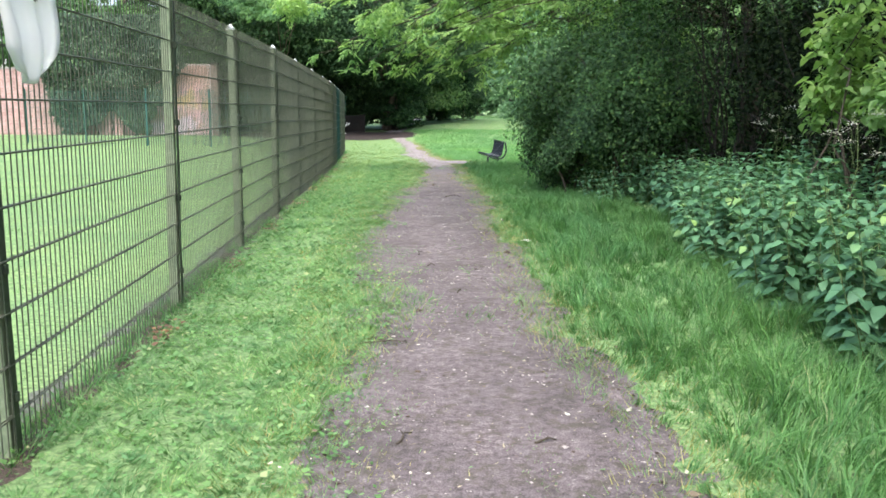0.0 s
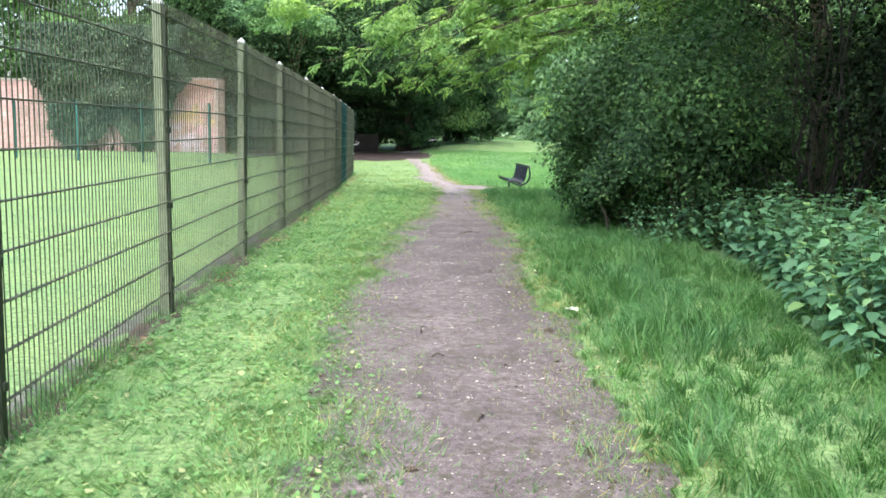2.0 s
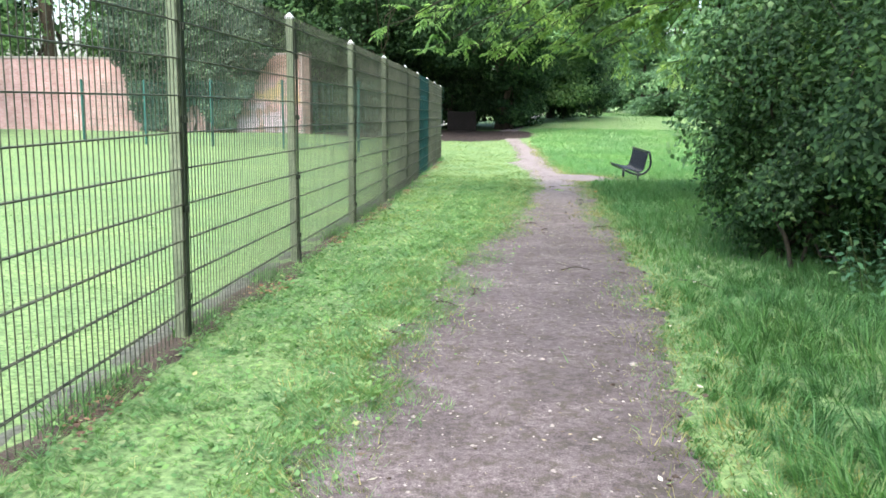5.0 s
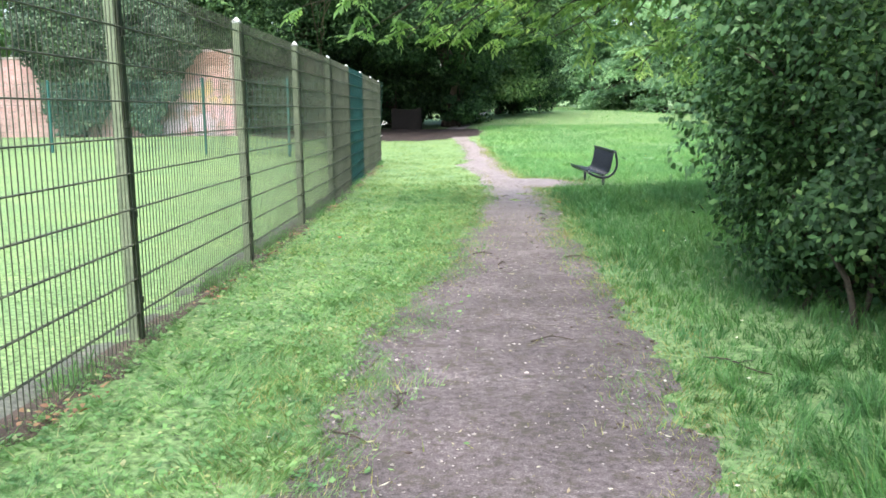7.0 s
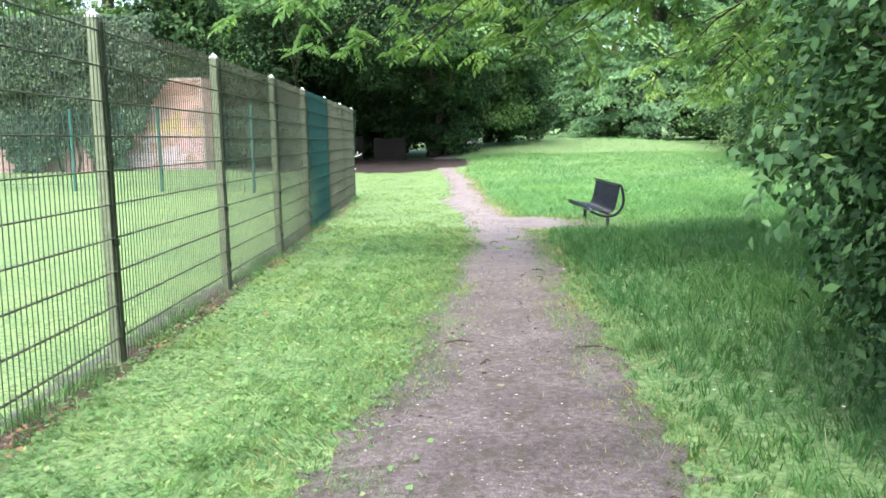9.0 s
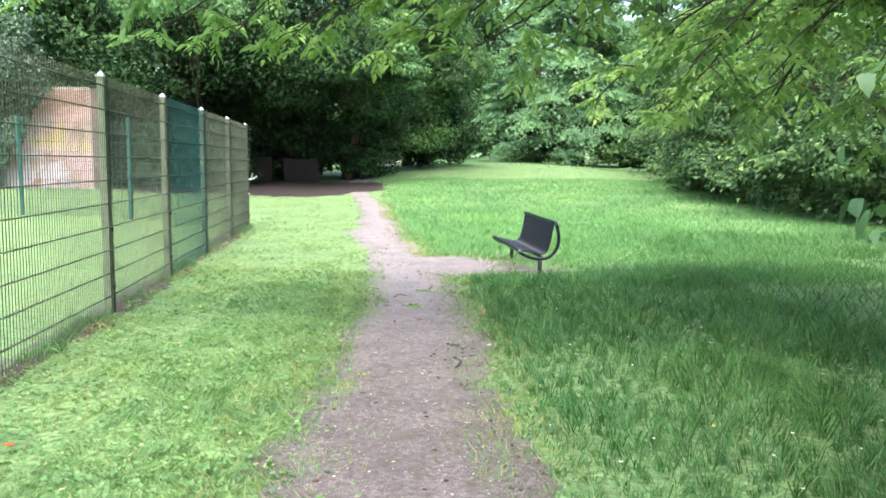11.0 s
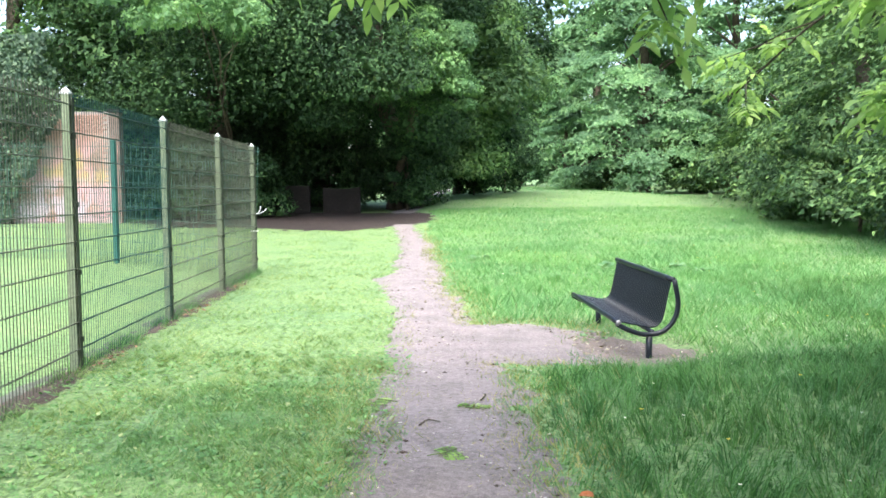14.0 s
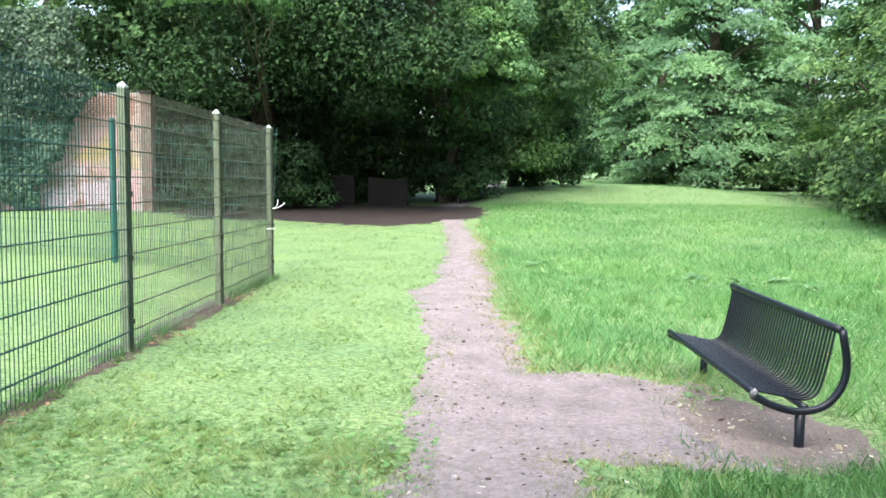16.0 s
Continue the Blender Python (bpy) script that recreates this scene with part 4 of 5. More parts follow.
for hx, hy in ((-18, 112), (-6, 116), (6, 112), (18, 118), (30, 110), (42, 100), (34, 84), (40, 70), (36, 56)):
    tree("distant_tree", hx, hy, 12, 0.4, (hx, hy, 8), (8, 5, 11), 30, 130, 0.9, M_CROWN if hx > 10 else M_YEW, "distant dark green tree closing the meadow", 0.36, 0.3, low=0.5)

def layered_tree(name, x, y, trunk_r, crown, n_fans, per, size, mat, label, low=0.4, fan=0.42, droop=0.35):
    """A trunk whose boughs carry flat, drooping fans of leaves, one above the other. crown: height and widest radii, in x and y."""
    tall, rx_, ry_ = crown
    root = new(name)
    gz = float(height(x, y))
    root.location = (x, y, gz)
    tagged(root, label, "tree")
    t = np.linspace(0, 1, 9)
    stem = np.stack([rng.normal(0, 0.12, 9) * t, rng.normal(0, 0.12, 9) * t, -0.2 + (tall * 0.92 + 0.2) * t], 1)
    lines, out = [(stem, trunk_r * (1.25 - 1.15 * t))], []
    for k in range(n_fans):
        s = (k + rng.random()) / n_fans
        z = low + (tall - low) * s ** 1.15
        wide = (0.35 + 0.65 * math.sin(min(1.0, 0.3 + 1.1 * s) * math.pi)) * rng.uniform(0.55, 1.1)
        a = k * 2.39996 + rng.normal(0, 0.3)
        tip = np.array([rx_ * wide * math.cos(a), ry_ * wide * math.sin(a), z])
        r = fan * (rx_ + ry_) / 2 * rng.uniform(0.6, 1.25)
        away = np.array([math.cos(a), math.sin(a), 0.0])
        if k % 3 == 0:
            i = min(8, max(1, int(8 * max(z - 1.0, 0.3) / (tall * 0.92))))
            lines.append((bough(stem[i], tip, 0.2, 0.5, 6, 0.08), np.linspace(trunk_r * 0.3, 0.015, 6)))
        q = rng.normal(0, 0.42, (per, 2)) * np.array([1.0, 0.8]) * r
        q[:, 0] += 0.25 * np.abs(q[:, 1])
        along, side = q[:, :1], q[:, 1:]
        sway = vnoise(q[:, 0] * 3 + k * 7.0, q[:, 1] * 3 + k * 3.0, 0.9)
        p = tip + away * along + np.array([-away[1], away[0], 0.0]) * side
        p[:, 2] += -droop * (np.clip(q[:, 0], 0, None) ** 2 / r + 0.5 * q[:, 1] ** 2 / r) - 0.25 * q[:, 0] * droop + (sway - 0.5) * 0.5 * r * 0.6 + rng.normal(0, 0.06 * r, per)
        n = unit(away * 0.55 + np.array([0, 0, 0.75]) + rng.normal(0, 0.33, (per, 3)))
        d = rng.normal(0, 1, (per, 3)) + away * 0.5
        d = unit(d - n * (d * n).sum(1)[:, None]) + np.array([0, 0, -0.3])
        L = size * rng.uniform(0.6, 1.4, per)
        out.append(trileaf(p, d, n, L, L * 0.75))
    tubes_mesh("trunk", lines, M_BARK, root, "", 7)
    v, f = merge(out)
    v[:, 2] = np.maximum(v[:, 2], 0.05)
    np_part("crown", v, f, mat, root)
    return root


# pale trees across the meadow
PALE = "light green broadleaf tree with layered drooping boughs across the meadow"
layered_tree("lime_tree", 9.3, 72.0, 0.16, (7.6, 2.4, 2.2), 64, 460, 0.15, M_CROWN_PALE, "small pale green tree with layered boughs across the meadow", 0.4)
layered_tree("lime_tree", 13.6, 69.0, 0.4, (19.0, 5.2, 4.6), 170, 560, 0.18, M_CROWN_PALE, PALE, 0.5, 0.34)
layered_tree("lime_tree", 19.0, 69.0, 0.4, (19.0, 5.2, 4.8), 90, 360, 0.23, M_CROWN_PALE, PALE, 0.5, 0.36)
layered_tree("lime_tree", 15.0, 92.0, 0.4, (24.0, 8.0, 5.0), 80, 340, 0.42, M_CROWN_PALE, "green broadleaf tree far across the meadow", 2.0, 0.36)
tree("oak_tree", 8.0, 90, 12, 0.4, (7.6, 90, 9.0), (4.6, 4.5, 11), 44, 300, 0.36, M_YEW, "dark broadleaf tree far across the meadow", 0.32, 0.3, low=0.5)

# tree line down the meadow's side
SIDE = "dense green tree with boughs down to the grass"
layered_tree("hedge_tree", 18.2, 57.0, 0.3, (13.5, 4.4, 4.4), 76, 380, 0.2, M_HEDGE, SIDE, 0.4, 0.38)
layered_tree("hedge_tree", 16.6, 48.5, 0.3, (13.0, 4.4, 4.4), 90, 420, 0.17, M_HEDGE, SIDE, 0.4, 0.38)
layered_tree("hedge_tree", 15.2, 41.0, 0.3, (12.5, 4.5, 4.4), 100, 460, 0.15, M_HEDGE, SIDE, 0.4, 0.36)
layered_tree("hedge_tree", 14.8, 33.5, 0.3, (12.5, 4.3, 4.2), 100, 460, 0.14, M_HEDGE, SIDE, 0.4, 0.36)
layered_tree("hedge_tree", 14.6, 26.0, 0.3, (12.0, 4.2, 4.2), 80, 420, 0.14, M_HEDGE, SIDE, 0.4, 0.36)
tree("hedge_tree", 13.0, 18, 8, 0.3, (13.6, 18, 5.0), (4.2, 4.2, 6.0), 36, 260, 0.22, M_WOOD_LEAF, SIDE, 0.3, 0.3, low=0.4)

# unseen high crowns, added to shade the start of the path
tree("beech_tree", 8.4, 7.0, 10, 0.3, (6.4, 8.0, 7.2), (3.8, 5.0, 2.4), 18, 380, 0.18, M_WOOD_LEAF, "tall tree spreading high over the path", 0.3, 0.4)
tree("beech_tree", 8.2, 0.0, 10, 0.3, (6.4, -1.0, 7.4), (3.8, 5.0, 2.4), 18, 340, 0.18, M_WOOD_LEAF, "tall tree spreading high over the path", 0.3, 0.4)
# leafy tree reaching out of the dark ones
tree("maple_tree", -6.4, 50.0, 6, 0.05, (-5.6, 40.6, 5.9), (2.3, 2.6, 1.4), 30, 170, 0.13, M_CROWN, "maple with lit leaf sprays before dark trees", 0.22, 0.5, limbs=3)

# bushes at the foot of the trees round the meadow
BUSH = "dense leafy bush at the foot of the meadow trees"
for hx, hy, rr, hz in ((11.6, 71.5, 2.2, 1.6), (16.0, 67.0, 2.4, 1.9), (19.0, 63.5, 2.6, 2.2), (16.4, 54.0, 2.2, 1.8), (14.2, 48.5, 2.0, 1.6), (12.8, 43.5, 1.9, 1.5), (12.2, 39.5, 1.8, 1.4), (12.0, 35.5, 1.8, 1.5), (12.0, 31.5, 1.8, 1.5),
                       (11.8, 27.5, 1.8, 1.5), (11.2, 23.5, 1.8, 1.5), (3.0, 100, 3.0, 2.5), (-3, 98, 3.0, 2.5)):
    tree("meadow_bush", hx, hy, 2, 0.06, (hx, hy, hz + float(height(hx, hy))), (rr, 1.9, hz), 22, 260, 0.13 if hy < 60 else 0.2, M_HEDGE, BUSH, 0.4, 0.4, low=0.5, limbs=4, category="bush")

# wood beside the path
WOOD = "dark woodland tree with bare lower stems"
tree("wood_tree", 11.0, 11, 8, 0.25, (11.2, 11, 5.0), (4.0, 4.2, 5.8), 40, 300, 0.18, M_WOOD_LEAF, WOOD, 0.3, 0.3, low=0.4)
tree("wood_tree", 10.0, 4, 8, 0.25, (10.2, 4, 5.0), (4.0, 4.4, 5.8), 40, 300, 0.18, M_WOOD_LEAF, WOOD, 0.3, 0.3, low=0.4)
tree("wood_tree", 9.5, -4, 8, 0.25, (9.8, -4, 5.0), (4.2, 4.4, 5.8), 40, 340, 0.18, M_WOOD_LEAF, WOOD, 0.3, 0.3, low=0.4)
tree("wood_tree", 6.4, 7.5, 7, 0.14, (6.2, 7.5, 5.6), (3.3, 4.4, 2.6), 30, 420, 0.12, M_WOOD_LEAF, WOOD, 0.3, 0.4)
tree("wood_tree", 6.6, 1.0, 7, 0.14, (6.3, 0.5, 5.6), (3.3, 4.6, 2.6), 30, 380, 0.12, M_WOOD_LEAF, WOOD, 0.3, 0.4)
# two low crowns added as a dark screen behind the shrubs
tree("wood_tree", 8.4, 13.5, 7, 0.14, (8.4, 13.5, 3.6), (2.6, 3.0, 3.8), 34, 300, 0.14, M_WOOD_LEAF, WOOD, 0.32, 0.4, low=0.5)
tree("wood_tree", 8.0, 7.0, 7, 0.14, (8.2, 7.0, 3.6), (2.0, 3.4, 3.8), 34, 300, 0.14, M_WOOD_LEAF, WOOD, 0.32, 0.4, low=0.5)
tree("garden_tree", -22.0, 20.0, 8, 0.3, (-23, 20, 6.5), (5, 6, 6.5), 34, 300, 0.35, M_CROWN, "green tree beside the lawn", 0.32, 0.3, low=0.4)
tree("garden_tree", -24.0, 34.0, 8, 0.3, (-25, 35, 7), (5, 6, 7), 34, 300, 0.35, M_YEW, "dark tree beside the lawn", 0.32, 0.3, low=0.4)
tree("garden_tree", 2.0, -16.0, 8, 0.3, (2, -17, 7), (8, 5, 7), 34, 260, 0.45, M_CROWN, "green tree over the path", 0.32, 0.3, low=0.3)


def shrub(name, x, y, radii, n_lumps, per, size, mat, label, stems=7, lump=0.4, droop=0.5, lift=0.0, aspect=0.55):
    """Several stems from one foot, carrying leafy sprays with true folded leaves on the outside."""
    root = new(name)
    gz = float(height(x, y))
    root.location = (x, y, gz)
    tagged(root, label, "shrub")
    r = np.array(radii, float)
    lines, vs = [], []
    u = balls(n_lumps * 3)
    u = u[u[:, 2] > -0.97][:n_lumps]
    pos = np.array([0, 0, r[2] + lift]) + u * r * rng.uniform(0.6, 0.95, (len(u), 1))
    pos[:, 2] = np.maximum(pos[:, 2], 0.3)
    for k in range(stems):
        q = pos[rng.integers(len(pos))]
        a = np.array([rng.normal(0, 0.2), rng.normal(0, 0.2), -0.05])
        lines.append((bough(a, q, 0, 0.25, 8, 0.08), np.linspace(rng.uniform(0.01, 0.026), 0.004, 8)))
    tagged(tubes_mesh("stem_tangle", lines, M_SHADED_TWIG if mat is M_WOOD_LEAF else M_TWIG, root, "", 6), kind="stuff")
    mean = float(np.mean(r)) * lump
    for c in pos:
        u = balls(per)
        wob = 0.6 + 0.8 * vnoise(u[:, 0] * 4 + c[0] * 9, u[:, 1] * 4 + u[:, 2] * 5 + c[1] * 5, 1.0)
        p = c + u * mean * (wob * (1 - 0.5 * rng.random(per) ** 2))[:, None]
        n = unit(unit(p - np.array([0, 0, r[2] * 0.7])) * 0.7 + rng.normal(0, 0.34, (per, 3)) + np.array([0, 0, 0.5]))
        d = rng.normal(0, 1, (per, 3))
        d = unit(d - n * (d * n).sum(1)[:, None]) + np.array([0, 0, -droop])
        L = size * rng.uniform(0.55, 1.3, per)
        vs.append((rhombs if mat in (M_SHRUB, M_WOOD_LEAF) else leaves)(p, d, n, L, L * aspect))
    v, f = merge(vs)
    v[:, 2] = np.maximum(v[:, 2], 0.02)
    np_part("foliage", v, f, mat, root)
    return root


ELDER = "loose green shrub leaning over the long grass"
shrub("elder_shrub", 3.5, 14.7, (1.6, 1.4, 1.9), 52, 520, 0.062, M_SHRUB, ELDER, 16, 0.29)
shrub("elder_shrub", 2.85, 14.1, (0.75, 0.8, 1.0), 28, 420, 0.06, M_SHRUB, ELDER, 12, 0.3)
shrub("elder_shrub", 3.22, 14.9, (1.4, 0.8, 1.2), 50, 200, 0.074, M_ELDER, "elder shrub with large leaves leaning towards the path", 14, 0.3, lift=0.35)
shrub("elder_shrub", 3.7, 13.3, (1.2, 1.2, 1.5), 34, 460, 0.07, M_SHRUB, ELDER, 14, 0.29)
shrub("elder_shrub", 5.4, 16.0, (1.6, 1.6, 2.4), 40, 260, 0.078, M_SHRUB, ELDER, 14, 0.32)
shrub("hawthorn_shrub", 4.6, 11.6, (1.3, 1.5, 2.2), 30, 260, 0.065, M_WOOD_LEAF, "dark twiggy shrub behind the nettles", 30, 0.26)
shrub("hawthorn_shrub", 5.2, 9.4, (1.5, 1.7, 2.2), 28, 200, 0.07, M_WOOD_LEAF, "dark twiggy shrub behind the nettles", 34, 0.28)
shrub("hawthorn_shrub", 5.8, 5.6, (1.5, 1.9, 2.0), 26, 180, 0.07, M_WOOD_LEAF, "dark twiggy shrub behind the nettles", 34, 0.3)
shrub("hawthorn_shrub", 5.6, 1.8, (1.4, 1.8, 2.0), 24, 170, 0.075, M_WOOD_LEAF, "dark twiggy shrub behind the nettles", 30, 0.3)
shrub("hazel_shrub", 3.95, 7.0, (0.5, 0.6, 0.75), 16, 150, 0.1, M_ASH, "light green leafy sapling among nettles", 5, 0.36, lift=0.95)


def nettles(x, y, rx_, ry_, n, tall, label="bed of green stinging nettles beside the long grass", size=0.13):
    """A clump of upright stems with pairs of drooping toothed leaves."""
    root = new("nettle_clump")
    root.location = (x, y, float(height(x, y)))
    tagged(root, label, "nettles")
    lines, P, Dd, N, L = [], [], [], [], []
    for k in range(n):
        a, q = rng.random() * 2 * np.pi, math.sqrt(rng.random())
        bx, by = rx_ * q * math.cos(a), ry_ * q * math.sin(a)
        hgt = tall * rng.uniform(0.65, 1.1) * (1 - 0.25 * q)
        tip = np.array([bx + rng.normal(-0.08, 0.1), by + rng.normal(0, 0.1), hgt])
        pts = bough((bx, by, -0.03), tip, 0, 0, 5, 0.015)
        lines.append((pts, np.linspace(0.0045, 0.002, 5)))
        levels = int(hgt / 0.07)
        for i in range(1, levels + 1):
            s = i / levels
            if s < 0.15:
                continue
            p = pts[0] + (pts[-1] - pts[0]) * s
            b = i * 1.57 + rng.random()
            for sgn in (0, math.pi * 0.7, math.pi * 1.35):
                dirn = np.array([math.cos(b + sgn), math.sin(b + sgn), rng.uniform(-0.7, 0.1) if s < 0.95 else 0.4])
                P.append(p + dirn * 0.025)
                Dd.append(dirn)
                N.append((rng.normal(0, 0.2), rng.normal(0, 0.2), 1))
                L.append(size * (1.15 - 0.55 * s) * rng.uniform(0.75, 1.3))
    tagged(tubes_mesh("stem_tangle", lines, M_STEM, root, "", 4), kind="stuff")
    L = np.array(L)
    v, f = leaves(np.array(P), np.array(Dd), np.array(N, float), L, L * 0.62)
    np_part("foliage", v, f, M_NETTLE, root)
    return root


for x, y, a, b, n, tall in ((2.95, 3.0, 0.5, 0.7, 42, 1.0), (2.95, 4.3, 0.5, 0.8, 52, 1.0), (3.0, 5.6, 0.5, 0.8, 52, 1.05), (3.05, 6.9, 0.5, 0.8, 50, 0.95), (3.3, 8.1, 0.5, 0.8, 46, 0.9), (4.0, 11.7, 0.5, 0.8, 40, 0.8), (3.75, 12.7, 0.45, 0.7, 36, 0.7), (3.75, 9.4, 0.6, 0.8, 44, 0.9),
                            (3.85, 10.6, 0.6, 0.8, 40, 0.85), (3.95, 3.6, 0.6, 0.9, 40, 1.25), (4.0, 5.4, 0.6, 0.9, 40, 1.3), (4.1, 7.2, 0.6, 0.9, 40, 1.2), (4.3, 8.6, 0.6, 0.9, 36, 1.15), (3.3, 1.4, 0.7, 0.9, 40, 1.1), (3.6, -0.5, 0.8, 1.0, 30, 1.1)):
    nettles(x, y, a, b, n, tall)
for x, y, a, b, n, tall in ((3.35, 14.6, 0.5, 0.7, 26, 0.55), (3.6, 15.9, 0.7, 0.7, 30, 0.5), (4.6, 17.2, 0.8, 0.8, 30, 0.55), (3.1, 12.6, 0.3, 0.7, 20, 0.6)):
    nettles(x, y, a, b, n, tall, "low clump of leafy weeds in shaded grass", 0.085)


# ---------------------------------------------------------------- the ash tree over the path
def compound(p, d, length, pairs=4):
    """One feathered leaf: pairs of leaflets on a stalk, and one at the tip."""
    side = unit(np.cross(d, np.array([0, 0, 1.0])) + 1e-6)
    P, Dd = [], []
    for i in range(pairs):
        s = (i + 1.2) / (pairs + 1)
        q = p + d * length * s + np.array([0, 0, -0.12 * length * s * s])
        for g in (-1, 1):
            P.append(q)
            Dd.append(side * g + d * 0.7 + np.array([0, 0, -0.25]))
    P.append(p + d * length + np.array([0, 0, -0.12 * length]))
    Dd.append(d + np.array([0, 0, -0.3]))
    return P, Dd


def ash_tree():
    root = new("ash_tree")
    x, y = 7.2, 17.6
    gz = float(height(x, y))
    root.location = (x, y, gz)
    tagged(root, "ash tree with feathered light green leaves hanging over the path", "tree")
    o = np.array([x, y, gz])
    stem = bough((0, 0, -0.2), (0.3, 0.2, 8.5), 0, 0, 9, 0.12)
    lines = [(stem, np.linspace(0.24, 0.05, 9))]
    tips = [(-2.3, 19.8, 3.5), (-1.7, 20.3, 2.55), (-1.1, 20.4, 2.65), (-0.45, 20.35, 2.15), (0.3, 20.4, 2.3), (1.2, 20.4, 2.2), (1.7, 20.3, 2.3), (2.4, 20.2, 2.2), (3.3, 20.4, 2.0), (3.9, 20.2, 1.9), (4.6, 21.5, 2.4),
            (0.2, 18.4, 3.0), (1.2, 17.6, 2.9), (2.2, 18.0, 2.6), (3.0, 17.0, 2.5), (-0.8, 19.0, 3.2), (0.6, 19.5, 3.6), (2.0, 19.4, 3.4), (3.4, 19.0, 3.0), (4.2, 18.0, 2.8), (3.9, 22.4, 2.5), (4.6, 23.0, 2.9), (3.2, 15.6, 3.0), (2.4, 14.6, 3.2), (1.4, 15.8, 3.5)]
    tips += [(3.5, 21.8, 1.65), (3.9, 22.6, 1.75), (4.4, 22.2, 1.6), (5.0, 22.8, 1.8), (3.25, 23.6, 1.85), (4.8, 23.8, 1.95), (5.6, 22.0, 1.7), (6.2, 23.0, 2.0), (3.0, 19.5, 1.95), (3.4, 18.6, 2.05), (3.7, 19.7, 1.7), (4.3, 19.3, 1.6)]
    tips += [(-1.0, 20.5, 2.25), (-0.1, 20.6, 2.12), (0.9, 20.6, 2.2), (1.5, 20.7, 2.15), (2.9, 20.8, 1.95)]
    P, Dd = [], []
    for k, tip in enumerate(tips):
        q = np.array(tip) - o
        i = 3 + k % 4
        pts = bough(stem[i] * 1.0, q, 0, 0.75, 12, 0.1)
        lines.append((pts, np.linspace(0.045, 0.006, 12)))
        for m in range(20):
            s = 0.42 + 0.58 * (m + rng.random() * 0.6) / 20
            s = min(s, 1.0)
            j = min(int(s * 11), 10)
            a = pts[j] + (pts[j + 1] - pts[j]) * (s * 11 - j)
            out = unit(rng.normal(0, 1, 3) * np.array([1, 1, 0.35]) + unit(pts[-1] - pts[0]) * 0.8)
            b = a + out * rng.uniform(0.2, 0.5) + np.array([0, 0, -0.08])
            lines.append((np.array([a, (a + b) / 2 + np.array([0, 0, 0.02]), b]), np.array([0.007, 0.005, 0.003])))
            for n in range(5):
                e = a + (b - a) * rng.uniform(0.35, 1.0)
                dirn = unit(out + rng.normal(0, 0.8, 3) * np.array([1, 1, 0.4]) + np.array([0, 0, -0.3]))
                p1, d1 = compound(e, dirn, rng.uniform(0.16, 0.3))
                P += p1
                Dd += d1
    tubes_mesh("trunk", lines, M_TWIG, root, "", 5)
    P, Dd = np.array(P), np.array(Dd)
    n = len(P)
    L = rng.uniform(0.07, 0.13, n)
    v1, f1 = leaves(P, Dd, np.array([0, 0, 1.0]) + rng.normal(0, 0.3, (n, 3)), L, L * 0.4)
    np_part("foliage", v1, f1, M_ASH, root)
    lumps = []
    for k in range(12):
        u = balls(1)[0]
        c = np.array([5.2, 17.4, 5.2]) + u * np.array([2.6, 2.6, 1.6]) * rng.uniform(0.5, 1.0)
        lumps.append((c - o, np.array([0.9, 0.9, 0.55]) * rng.uniform(0.7, 1.2)))
    for k in range(12):
        c = np.array([rng.uniform(-2.4, 3.6), rng.uniform(18.8, 21.6), 0.0])
        lo = 2.55 + 0.9 * smooth(-1.5, -2.4, c[0])
        c[2] = rng.uniform(lo, 4.9)
        lumps.append((c - o, np.array([0.5, 0.5, 0.3]) * rng.uniform(0.6, 1.3)))
    v2, f2 = lumpy_crown(lumps, 420, 0.1, 0.45, 0.5)
    lumps = []
    # unseen high crown, spread so that it shades the grass on the right
    for k in range(40):
        c = np.array([rng.uniform(1.7, 10.0), rng.uniform(9.0, 18.4), rng.uniform(5.6, 8.5)])
        lumps.append((c - o, np.array([1.1, 1.1, 0.6]) * rng.uniform(0.7, 1.3)))
    # extra unseen lumps over the path, added to shade the verge beyond
    for k in range(12):
        c = np.array([rng.uniform(0.6, 3.6), rng.uniform(8.0, 11.8), rng.uniform(6.0, 8.0)])
        lumps.append((c - o, np.array([1.1, 1.1, 0.6]) * rng.uniform(0.7, 1.2)))
    v3, f3 = lumpy_crown(lumps, 170, 0.2, 0.6, 0.5)
    v2, f2 = merge([(v2, f2), (v3, f3)])
    np_part("crown", v2, f2, M_ASH, root)
    return root


ash_tree()

